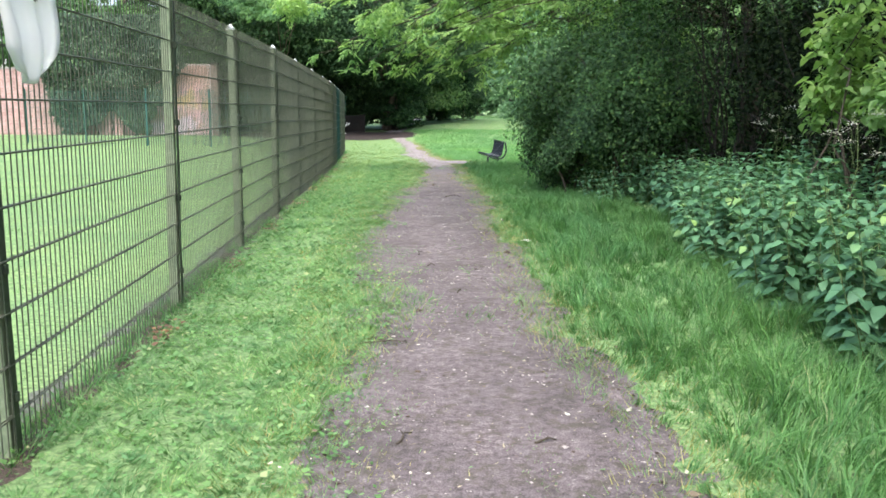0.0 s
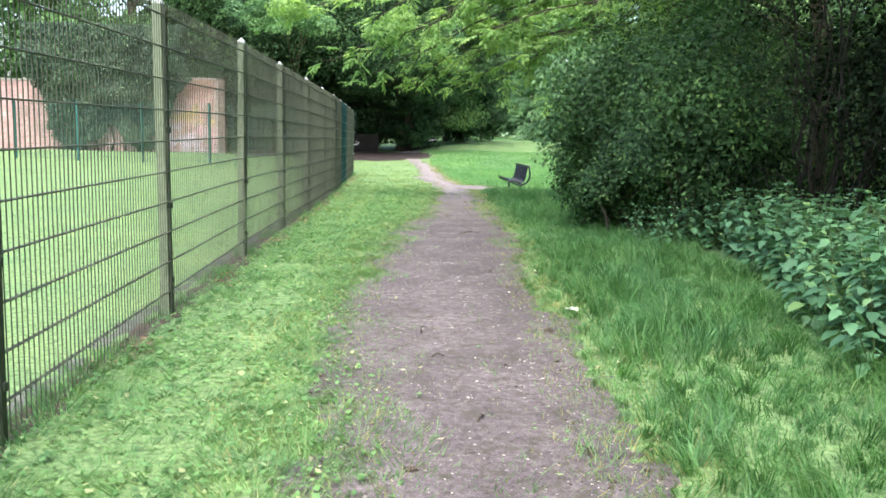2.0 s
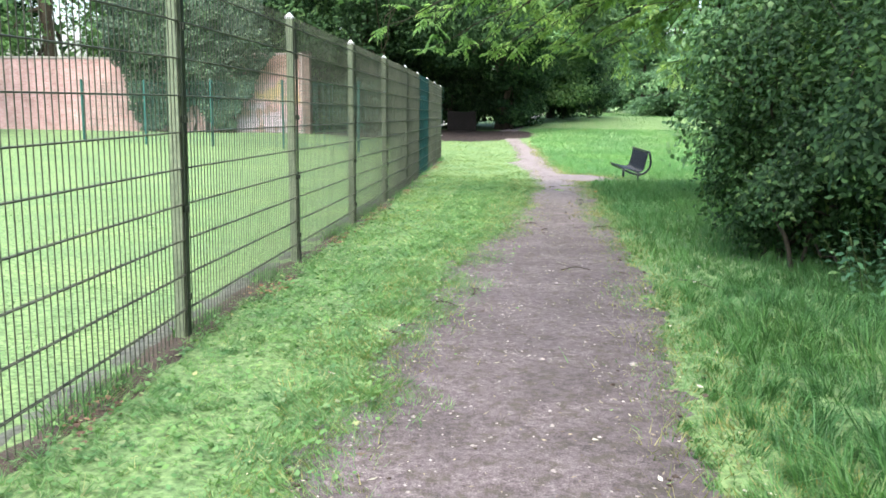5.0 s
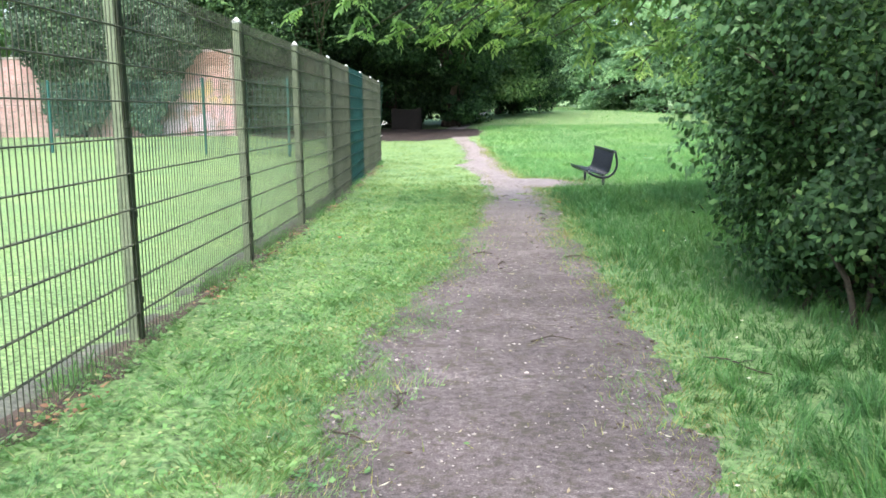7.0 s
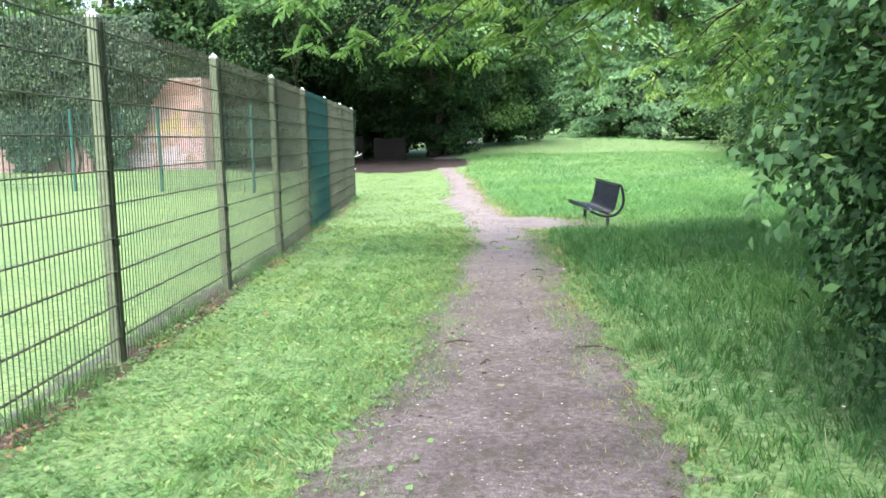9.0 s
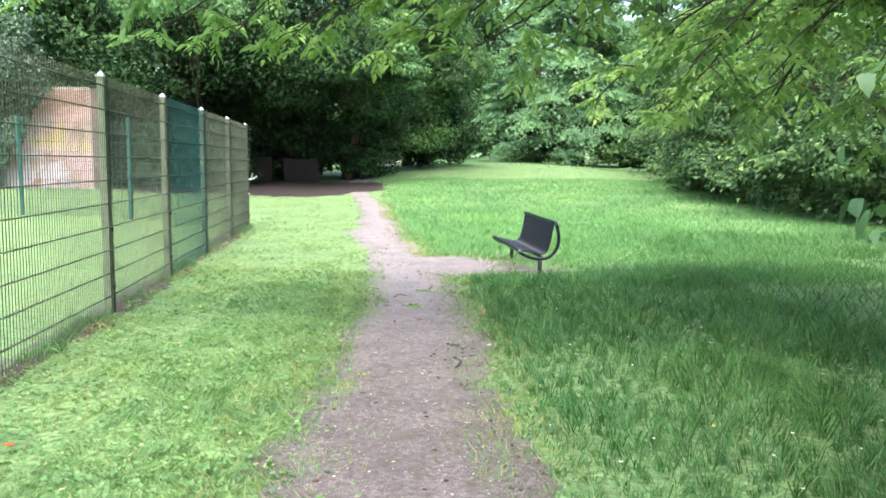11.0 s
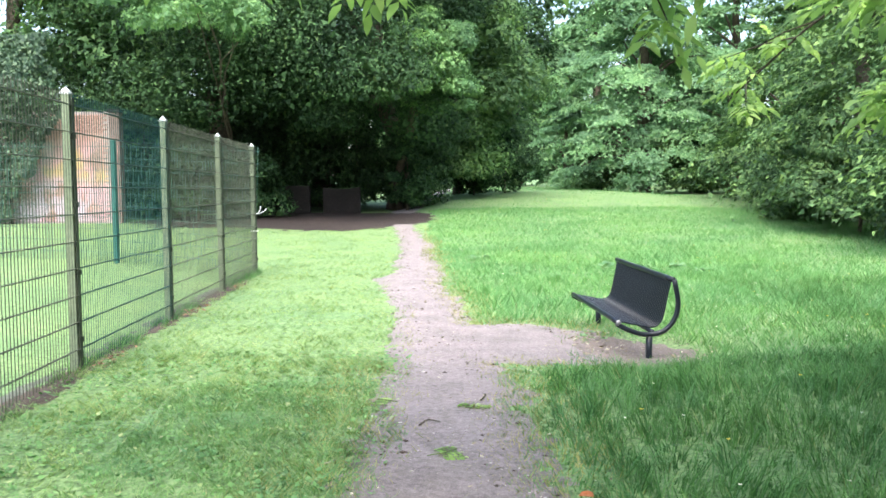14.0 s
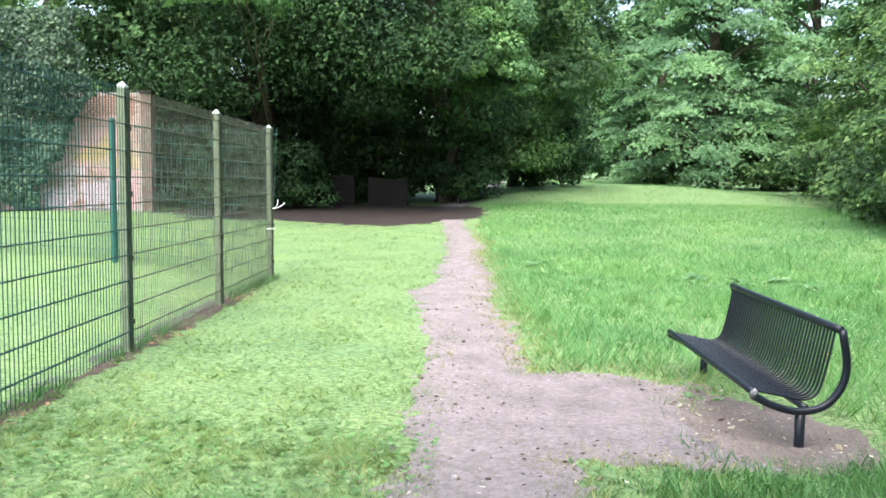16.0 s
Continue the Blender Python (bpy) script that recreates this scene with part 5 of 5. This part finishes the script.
# ---------------------------------------------------------------- ivy on the wall
def ivy(n=30000):
    root = new("ivy")
    root.location = (-14.5, 44.95, -0.2)
    tagged(root, "thick dark ivy hanging over the brick wall", "ivy")
    z = rng.uniform(0.2, 6.0, n)
    left, right = -2.6 - 0.9 * np.clip(z / 3, 0, 1.6), 1.9 + 0.6 * z
    right = np.minimum(right, 4.0)
    x = left + (right - left) * rng.random(n)
    edge = np.minimum(x - left, right - x)
    bottom = 0.35 + 1.1 * vnoise(x * 2, x * 0 + 3, 1.0)
    ok = (z > bottom * smooth(2.0, 0.0, np.abs(x)) + 0.15 * rng.random(n)) & (edge > 0.5 * vnoise(x, z, 0.4))
    x, z = x[ok], z[ok]
    y = -0.1 - (0.2 + 0.9 * vnoise(x, z, 0.9) ** 1.5 + 0.3 * vnoise(x, z, 0.3)) * rng.uniform(0.4, 1, len(x)) - 0.2 * np.clip(z - 2, 0, 2)
    k = len(x)
    p = np.stack([x, y, z], 1)
    d = rng.normal(0, 0.5, (k, 3)) + np.array([0, 0, -1.0])
    nr = np.array([0, -1.0, 0.4]) + rng.normal(0, 0.35, (k, 3))
    L = rng.uniform(0.075, 0.15, k)
    v, f = rhombs(p, d, nr, L, L * 0.85)
    np_part("foliage", v, f, M_IVY, root)
    tubes_mesh("stem_tangle", [(bough((a, -0.03, 0.05), (a + rng.normal(0, 0.4), -0.15, 3.4), 0, 0, 7, 0.08), np.linspace(0.05, 0.02, 7)) for a in np.linspace(-2.0, 1.8, 7)], M_TWIG, root, "", 5)


ivy()

# ---------------------------------------------------------------- small things on the ground
def litter_leaf(x, y, size, mat, name, label, turn=0.0, lift=0.012):
    """One fallen leaf, curled at the rim."""
    n = 14
    v, f = [], []
    for r in (0.0, 0.55, 1.0):
        for k in range(n):
            a = 2 * math.pi * k / n
            q = r * size * (1 - 0.35 * abs(math.sin(a))) * (1 + 0.08 * math.sin(5 * a))
            v.append((q * math.cos(a), q * math.sin(a), 0.10 * size * r * r * (1 + math.sin(2 * a))))
    for ring in range(2):
        for k in range(n):
            f.append((ring * n + k, ring * n + (k + 1) % n, (ring + 1) * n + (k + 1) % n, (ring + 1) * n + k))
    ob = np_part(name, v, f, mat, None, "", True)
    so = ob.modifiers.new("thick", "SOLIDIFY")
    so.thickness = 0.002
    ob.matrix_basis = Matrix.Translation((x, y, float(height(x, y)) + lift)) @ pose(0, 0, 0, 6, 4, turn)
    return tagged(ob, label, "leaf")


litter_leaf(1.285, 8.54, 0.055, M_WHITE, "pale_leaf", "pale upturned leaf lying in short grass", 10, 0.03)
litter_leaf(1.62, 20.5, 0.04, M_RED_LEAF, "orange_leaf", "orange dead leaf on the grass", 40, 0.06)
litter_leaf(-0.95, 17.3, 0.03, M_RED_LEAF, "orange_leaf", "orange dead leaf on the grass", 70, 0.04)
litter_leaf(1.33, 7.45, 0.022, M_WHITE, "pale_leaf", "pale upturned leaf lying in short grass", 80, 0.03)


def twig(x, y, length, turn, r=0.006):
    n = 7
    t = np.linspace(-0.5, 0.5, n)
    pts = np.stack([t * length, 0.06 * length * np.sin(t * 7 + x * 9), 0.012 + 0.01 * np.cos(t * 5)], 1)
    lines = [(pts, np.linspace(r, r * 0.5, n)), (np.array([pts[3], pts[3] + np.array([0.12, 0.14, 0.03]) * length * 1.2]), np.array([r * 0.6, r * 0.3]))]
    ob = tubes_mesh("twig", lines, M_TWIG, None, "", 5)
    ob.matrix_basis = Matrix.Translation((x, y, float(height(x, y)) + 0.012)) @ pose(0, 0, 0, 0, 0, turn)
    return tagged(ob, "dry brown twig lying on the path", "twig", "twigs on the path")


for x, y, ln, a in ((0.02, 3.36, 0.14, 65), (0.6, 3.3, 0.1, 20), (-0.1, 4.8, 0.3, 5), (0.45, 6.2, 0.09, 70), (0.86, 5.8, 0.14, 80), (0.2, 7.9, 0.16, 75), (0.28, 7.25, 0.08, 20), (0.06, 12.35, 0.22, 80), (-0.12, 11.9, 0.2, -35), (0.85, 13.4, 0.25, 10),
                    (0.5, 16.4, 0.18, 5), (1.35, 16.2, 0.26, -25), (0.66, 15.9, 0.1, 50), (1.28, 18.9, 0.22, 80), (1.3, 19.4, 0.16, -60), (0.95, 21.8, 0.14, 30), (1.3, 22.4, 0.16, 75), (1.75, 12.9, 0.4, -50)):
    twig(x, y, ln, a)


def scatter(n, x0, x1, y0, y1, test):
    x, y = rng.uniform(x0, x1, n), rng.uniform(y0, y1, n)
    ok = test(x, y)
    return x[ok], y[ok]


def crumbs(name, n, size, mat, label, category, test, flat=0.5):
    """Small lumps, each a squashed eight-sided pebble."""
    x, y = scatter(n, -1.4, 3.2, 0.8, 42, test)
    k = len(x)
    o = np.array([[1, 0, 0], [0, 1, 0], [-1, 0, 0], [0, -1, 0], [0, 0, 1], [0, 0, -1]], float)
    f = np.array([[0, 1, 4], [1, 2, 4], [2, 3, 4], [3, 0, 4], [1, 0, 5], [2, 1, 5], [3, 2, 5], [0, 3, 5]])
    r = size * rng.lognormal(0, 0.45, k)
    a = rng.random(k) * 6.28
    v = o[None] * (rng.uniform(0.6, 1.2, (k, 6, 1)) * r[:, None, None]) * np.array([1, 1, flat])
    c, s = np.cos(a)[:, None], np.sin(a)[:, None]
    v = np.stack([v[..., 0] * c - v[..., 1] * s, v[..., 0] * s + v[..., 1] * c, v[..., 2]], -1)
    v += np.stack([x, y, height(x, y) + 0.012], 1)[:, None, :]
    ff = (np.arange(k)[:, None, None] * 6 + f[None]).reshape(-1, 3)
    return tagged(np_part(name, v.reshape(-1, 3), ff, mat), label, category, kind="stuff")


on_path = lambda x, y: path_in(x, y) + rag(x, y) > 0.0
path_side = lambda x, y: (path_in(x, y) + rag(x, y) > -0.05) & (path_in(x, y) < 0.1 + 0.35 * rng.random(len(x)))
crumbs("path_grit", 26000, 0.0055, M_STONE, "small pale stones loose on the path", "gravel", on_path)
crumbs("leaf_mould", 16000, 0.009, M_SOIL, "dark crumbs of earth along the path edges", "soil", path_side, 0.4)

x, y = scatter(44000, -1.4, 2.6, 0.8, 42, lambda x, y: (path_in(x, y) + rag(x, y) > -0.25) & (rng.random(len(x)) > np.clip(path_in(x, y) * 1.3, 0, 0.6)))
k = len(x)
a = rng.random(k) * 6.28
L = 0.008 + rng.exponential(0.008, k)
v, f = rhombs(np.stack([x, y, height(x, y) + np.where(path_in(x, y) > 0, 0.016, 0.03)], 1), np.stack([np.cos(a), np.sin(a), rng.uniform(-0.1, 0.25, k)], 1), np.array([0, 0, 1.0]) + rng.normal(0, 0.3, (k, 3)), L, L * rng.uniform(0.15, 0.6, k))
tagged(np_part("leaf_litter", v, f, M_DRY), "dry brown and straw-coloured leaf litter on the path", "litter", kind="stuff")

# crumbs and dead leaves on the scuffed earth by the bench
x, y = scatter(1500, 2.1, 3.5, 23.3, 25.7, lambda x, y: ((x - 2.75) / 0.62) ** 2 + ((y - 24.5) / 1.05) ** 2 < 1.1)
k = len(x)
a = rng.random(k) * 6.28
L = 0.01 + rng.exponential(0.012, k)
v, f = rhombs(np.stack([x, y, height(x, y) + 0.036], 1), np.stack([np.cos(a), np.sin(a), rng.uniform(-0.1, 0.4, k)], 1), np.array([0, 0, 1.0]) + rng.normal(0, 0.3, (k, 3)), L, L * rng.uniform(0.2, 0.7, k))
tagged(np_part("bench_litter", v, f, M_DRY), "dry leaf litter on the earth under the bench", "litter", kind="stuff")
x, y = scatter(2600, 2.1, 3.5, 23.3, 25.8, lambda x, y: (((x - 2.75) / 0.62) ** 2 + ((y - 24.5) / 1.05) ** 2 > 0.45) & (vnoise(x, y, 0.22) > 0.52))
n = len(x)
v, f = blades(x, y, rng.uniform(0.05, 0.12, n), rng.uniform(0.004, 0.009, n), rng.uniform(0.3, 1.2, n))
tagged(np_part("bench_tufts", v, f, M_GRASS_TALL), "sparse grass tufts round the bench", "grass", kind="stuff")

# dead leaves blown against the fence foot
heaps = [(5.0, 0.16), (7.3, 0.22), (9.5, 0.2), (12.2, 0.18), (14.7, 0.26), (16.3, 0.3), (17.6, 0.2), (20.2, 0.2), (23.6, 0.22), (26.4, 0.25), (28.9, 0.2)]
P = np.vstack([np.stack([fence_x(c) + 0.13 + rng.normal(0, 0.06, 60), c + rng.normal(0, w, 60)], 1) for c, w in heaps])
k = len(P)
a = rng.random(k) * 6.28
L = rng.uniform(0.02, 0.05, k)
v, f = leaves(np.column_stack([P, height(P[:, 0], P[:, 1]) + rng.uniform(0.02, 0.05, k)]), np.stack([np.cos(a), np.sin(a), rng.uniform(-0.1, 0.4, k)], 1), np.array([0, 0, 1.0]) + rng.normal(0, 0.4, (k, 3)), L, L * rng.uniform(0.35, 0.7, k))
tagged(np_part("dead_leaves", v, f, M_DEAD_LEAF), "brown dead leaves gathered along the fence foot", "leaves", kind="stuff")

# cut green sprigs dropped on the path
def sprig(x, y, size, turn):
    root = new("fallen_sprig")
    root.matrix_basis = Matrix.Translation((x, y, float(height(x, y)) + 0.02)) @ pose(0, 0, 0, 0, 0, turn)
    tagged(root, "fallen green leafy sprig on the path", "sprig")
    P, Dd = [], []
    for q in (-0.3, 0.0, 0.35):
        p1, d1 = compound(np.array([0, q * size, 0.0]), unit(np.array([1.0, q, 0.1])), size)
        P += p1
        Dd += d1
    tubes_mesh("stem", [(np.array([(-0.3 * size, 0, 0), (size * 0.5, 0, 0.005), (size, 0.02, 0.01)]), 0.003)], M_STEM, root, "", 4)
    L = np.full(len(P), size * 0.45)
    v, f = leaves(np.array(P), np.array(Dd), np.array([[0, 0, 1.0]] * len(P)) + rng.normal(0, 0.2, (len(P), 3)), L, L * 0.45)
    np_part("foliage", v, f, M_ASH, root)


sprig(0.98, 21.2, 0.13, 20)
sprig(0.72, 22.3, 0.1, 160)
sprig(1.2, 22.1, 0.12, 70)


# broad-leaved weeds in the meadow
def weed(x, y, size, n, mat, label):
    root = new("dock_weed")
    root.location = (x, y, float(height(x, y)))
    tagged(root, label, "weed")
    a = rng.random(n) * 6.28
    d = np.stack([np.cos(a), np.sin(a), rng.uniform(0.1, 0.6, n)], 1)
    L = 0.62 * size * rng.uniform(0.6, 1.2, n)
    v, f = leaves(rng.normal(0, size * 0.15, (n, 3)) * np.array([1, 1, 0]) + np.array([0, 0, 0.02]), d, np.array([0, 0, 1.0]) + rng.normal(0, 0.2, (n, 3)), L, L * 0.42)
    np_part("foliage", v, f, mat, root)


for x, y, s in ((1.75, 33.0, 0.3), (1.95, 33.4, 0.25), (3.9, 31.5, 0.36), (4.5, 31.2, 0.34), (5.2, 30.6, 0.34), (5.0, 31.4, 0.3), (2.5, 25.4, 0.1), (2.42, 25.15, 0.09), (2.62, 25.2, 0.09), (3.4, 23.8, 0.1), (3.3, 18.4, 0.2), (3.9, 17.6, 0.24), (4.4, 18.4, 0.24), (3.6, 16.9, 0.2), (2.9, 19.6, 0.16), (4.9, 19.2, 0.24)):
    weed(x, y, s, 16, M_CROWN_PALE if y > 23 else M_SHRUB, "broad-leaved dock growing in the grass")

# scattered small flowers
def flowers(name, n, x0, x1, y0, y1, mat, label, lift, size):
    x, y = scatter(n, x0, x1, y0, y1, lambda x, y: path_in(x, y) < -0.3)
    k = len(x)
    out = []
    p = np.stack([x, y, height(x, y) + lift * rng.uniform(0.6, 1.1, k)], 1)
    for m in range(5):
        a = 2 * np.pi * m / 5 + rng.random(k)
        L = np.full(k, size)
        out.append(rhombs(p, np.stack([np.cos(a), np.sin(a), np.full(k, 0.25)], 1), np.array([[0, 0, 1.0]] * k), L, L * 0.7))
    v, f = merge(out)
    tagged(np_part(name, v, f, mat), label, "flowers", kind="stuff")


flowers("buttercups", 260, 1.5, 12, 17, 60, M_YELLOW, "tiny yellow flowers scattered in the meadow", 0.16, 0.014)
flowers("clover", 220, 1.6, 6, 12, 30, M_FLOWER, "tiny white flowers scattered in the grass", 0.15, 0.012)


# cow parsley standing in the dark wood edge
def cow_parsley(x, y, tall):
    root = new("cow_parsley")
    root.location = (x, y, float(height(x, y)))
    tagged(root, "tall white-flowered cow parsley at the wood edge", "wildflower")
    lines, P = [(bough((0, 0, -0.03), (0.05, 0.05, tall), 0, 0, 5, 0.02), np.linspace(0.006, 0.003, 5))], []
    for k in range(5):
        a = k * 1.3
        s = np.array([0.03, 0.03, tall * (0.7 + 0.06 * k)])
        e = s + np.array([0.16 * math.cos(a), 0.16 * math.sin(a), 0.16])
        lines.append((np.array([s, e]), np.array([0.003, 0.002])))
        P.append(e[None] + rng.normal(0, 1, (34, 3)) * np.array([0.045, 0.045, 0.012]))
    tubes_mesh("stem", lines, M_STEM, root, "", 4)
    P = np.vstack(P)
    k = len(P)
    L = rng.uniform(0.012, 0.022, k)
    v, f = rhombs(P, rng.normal(0, 1, (k, 3)) * np.array([1, 1, 0.3]), np.array([[0, 0, 1.0]] * k), L, L)
    tagged(np_part("flower_head", v, f, M_FLOWER, root, "white flower heads"), kind="stuff")


for x, y, t in ((3.6, 5.3, 1.35), (3.75, 5.8, 1.3), (3.4, 6.3, 1.25), (3.9, 6.8, 1.4), (3.7, 4.2, 1.35), (4.3, 8.0, 1.35), (4.0, 9.0, 1.3)):
    cow_parsley(x, y, t)


# ---------------------------------------------------------------- bricks of the painted wall
def brick_box(w):
    bm = bmesh.new()
    box(bm, -w / 2, -0.012, -0.0325, w / 2, 0.03, 0.0325)
    me = bpy.data.meshes.new("brick")
    bmesh.ops.recalc_face_normals(bm, faces=bm.faces)
    bm.to_mesh(me)
    bm.free()
    me.materials.append(M_GRAFFITI)
    return me


long_brick, half_brick = brick_box(0.215), brick_box(0.1025)
rest_v, rest_f = [], []
for row in range(46):
    z = -0.05 + row * 0.075
    cuts = np.arange(-12.6, -9.5, 0.225)
    for k, x0 in enumerate(cuts):
        x = x0 + (0.1125 if row % 2 else 0.0) + 0.1125
        if x > -9.58:
            continue
        near = x > -11.65 and 4 <= row < 38
        jut = rng.normal(0, 0.002)
        if near:
            ob = new("brick", long_brick)
            ob.parent = wall_painted
            ob.location = (x, 45.012 + jut, z)
        else:
            o = np.array([(sx, sy, sz) for sx in (-0.1075, 0.1075) for sy in (-0.012, 0.03) for sz in (-0.0325, 0.0325)]) + np.array([x, 45.012 + jut, z])
            rest_f.append(np.array([(0, 1, 5, 4), (1, 3, 7, 5), (0, 4, 6, 2), (0, 2, 3, 1), (4, 5, 7, 6)]) + 8 * len(rest_v))
            rest_v.append(o)
rest = np_part("brickwork", np.vstack(rest_v), np.vstack(rest_f), M_GRAFFITI, wall_painted)
tagged(rest, kind="stuff")
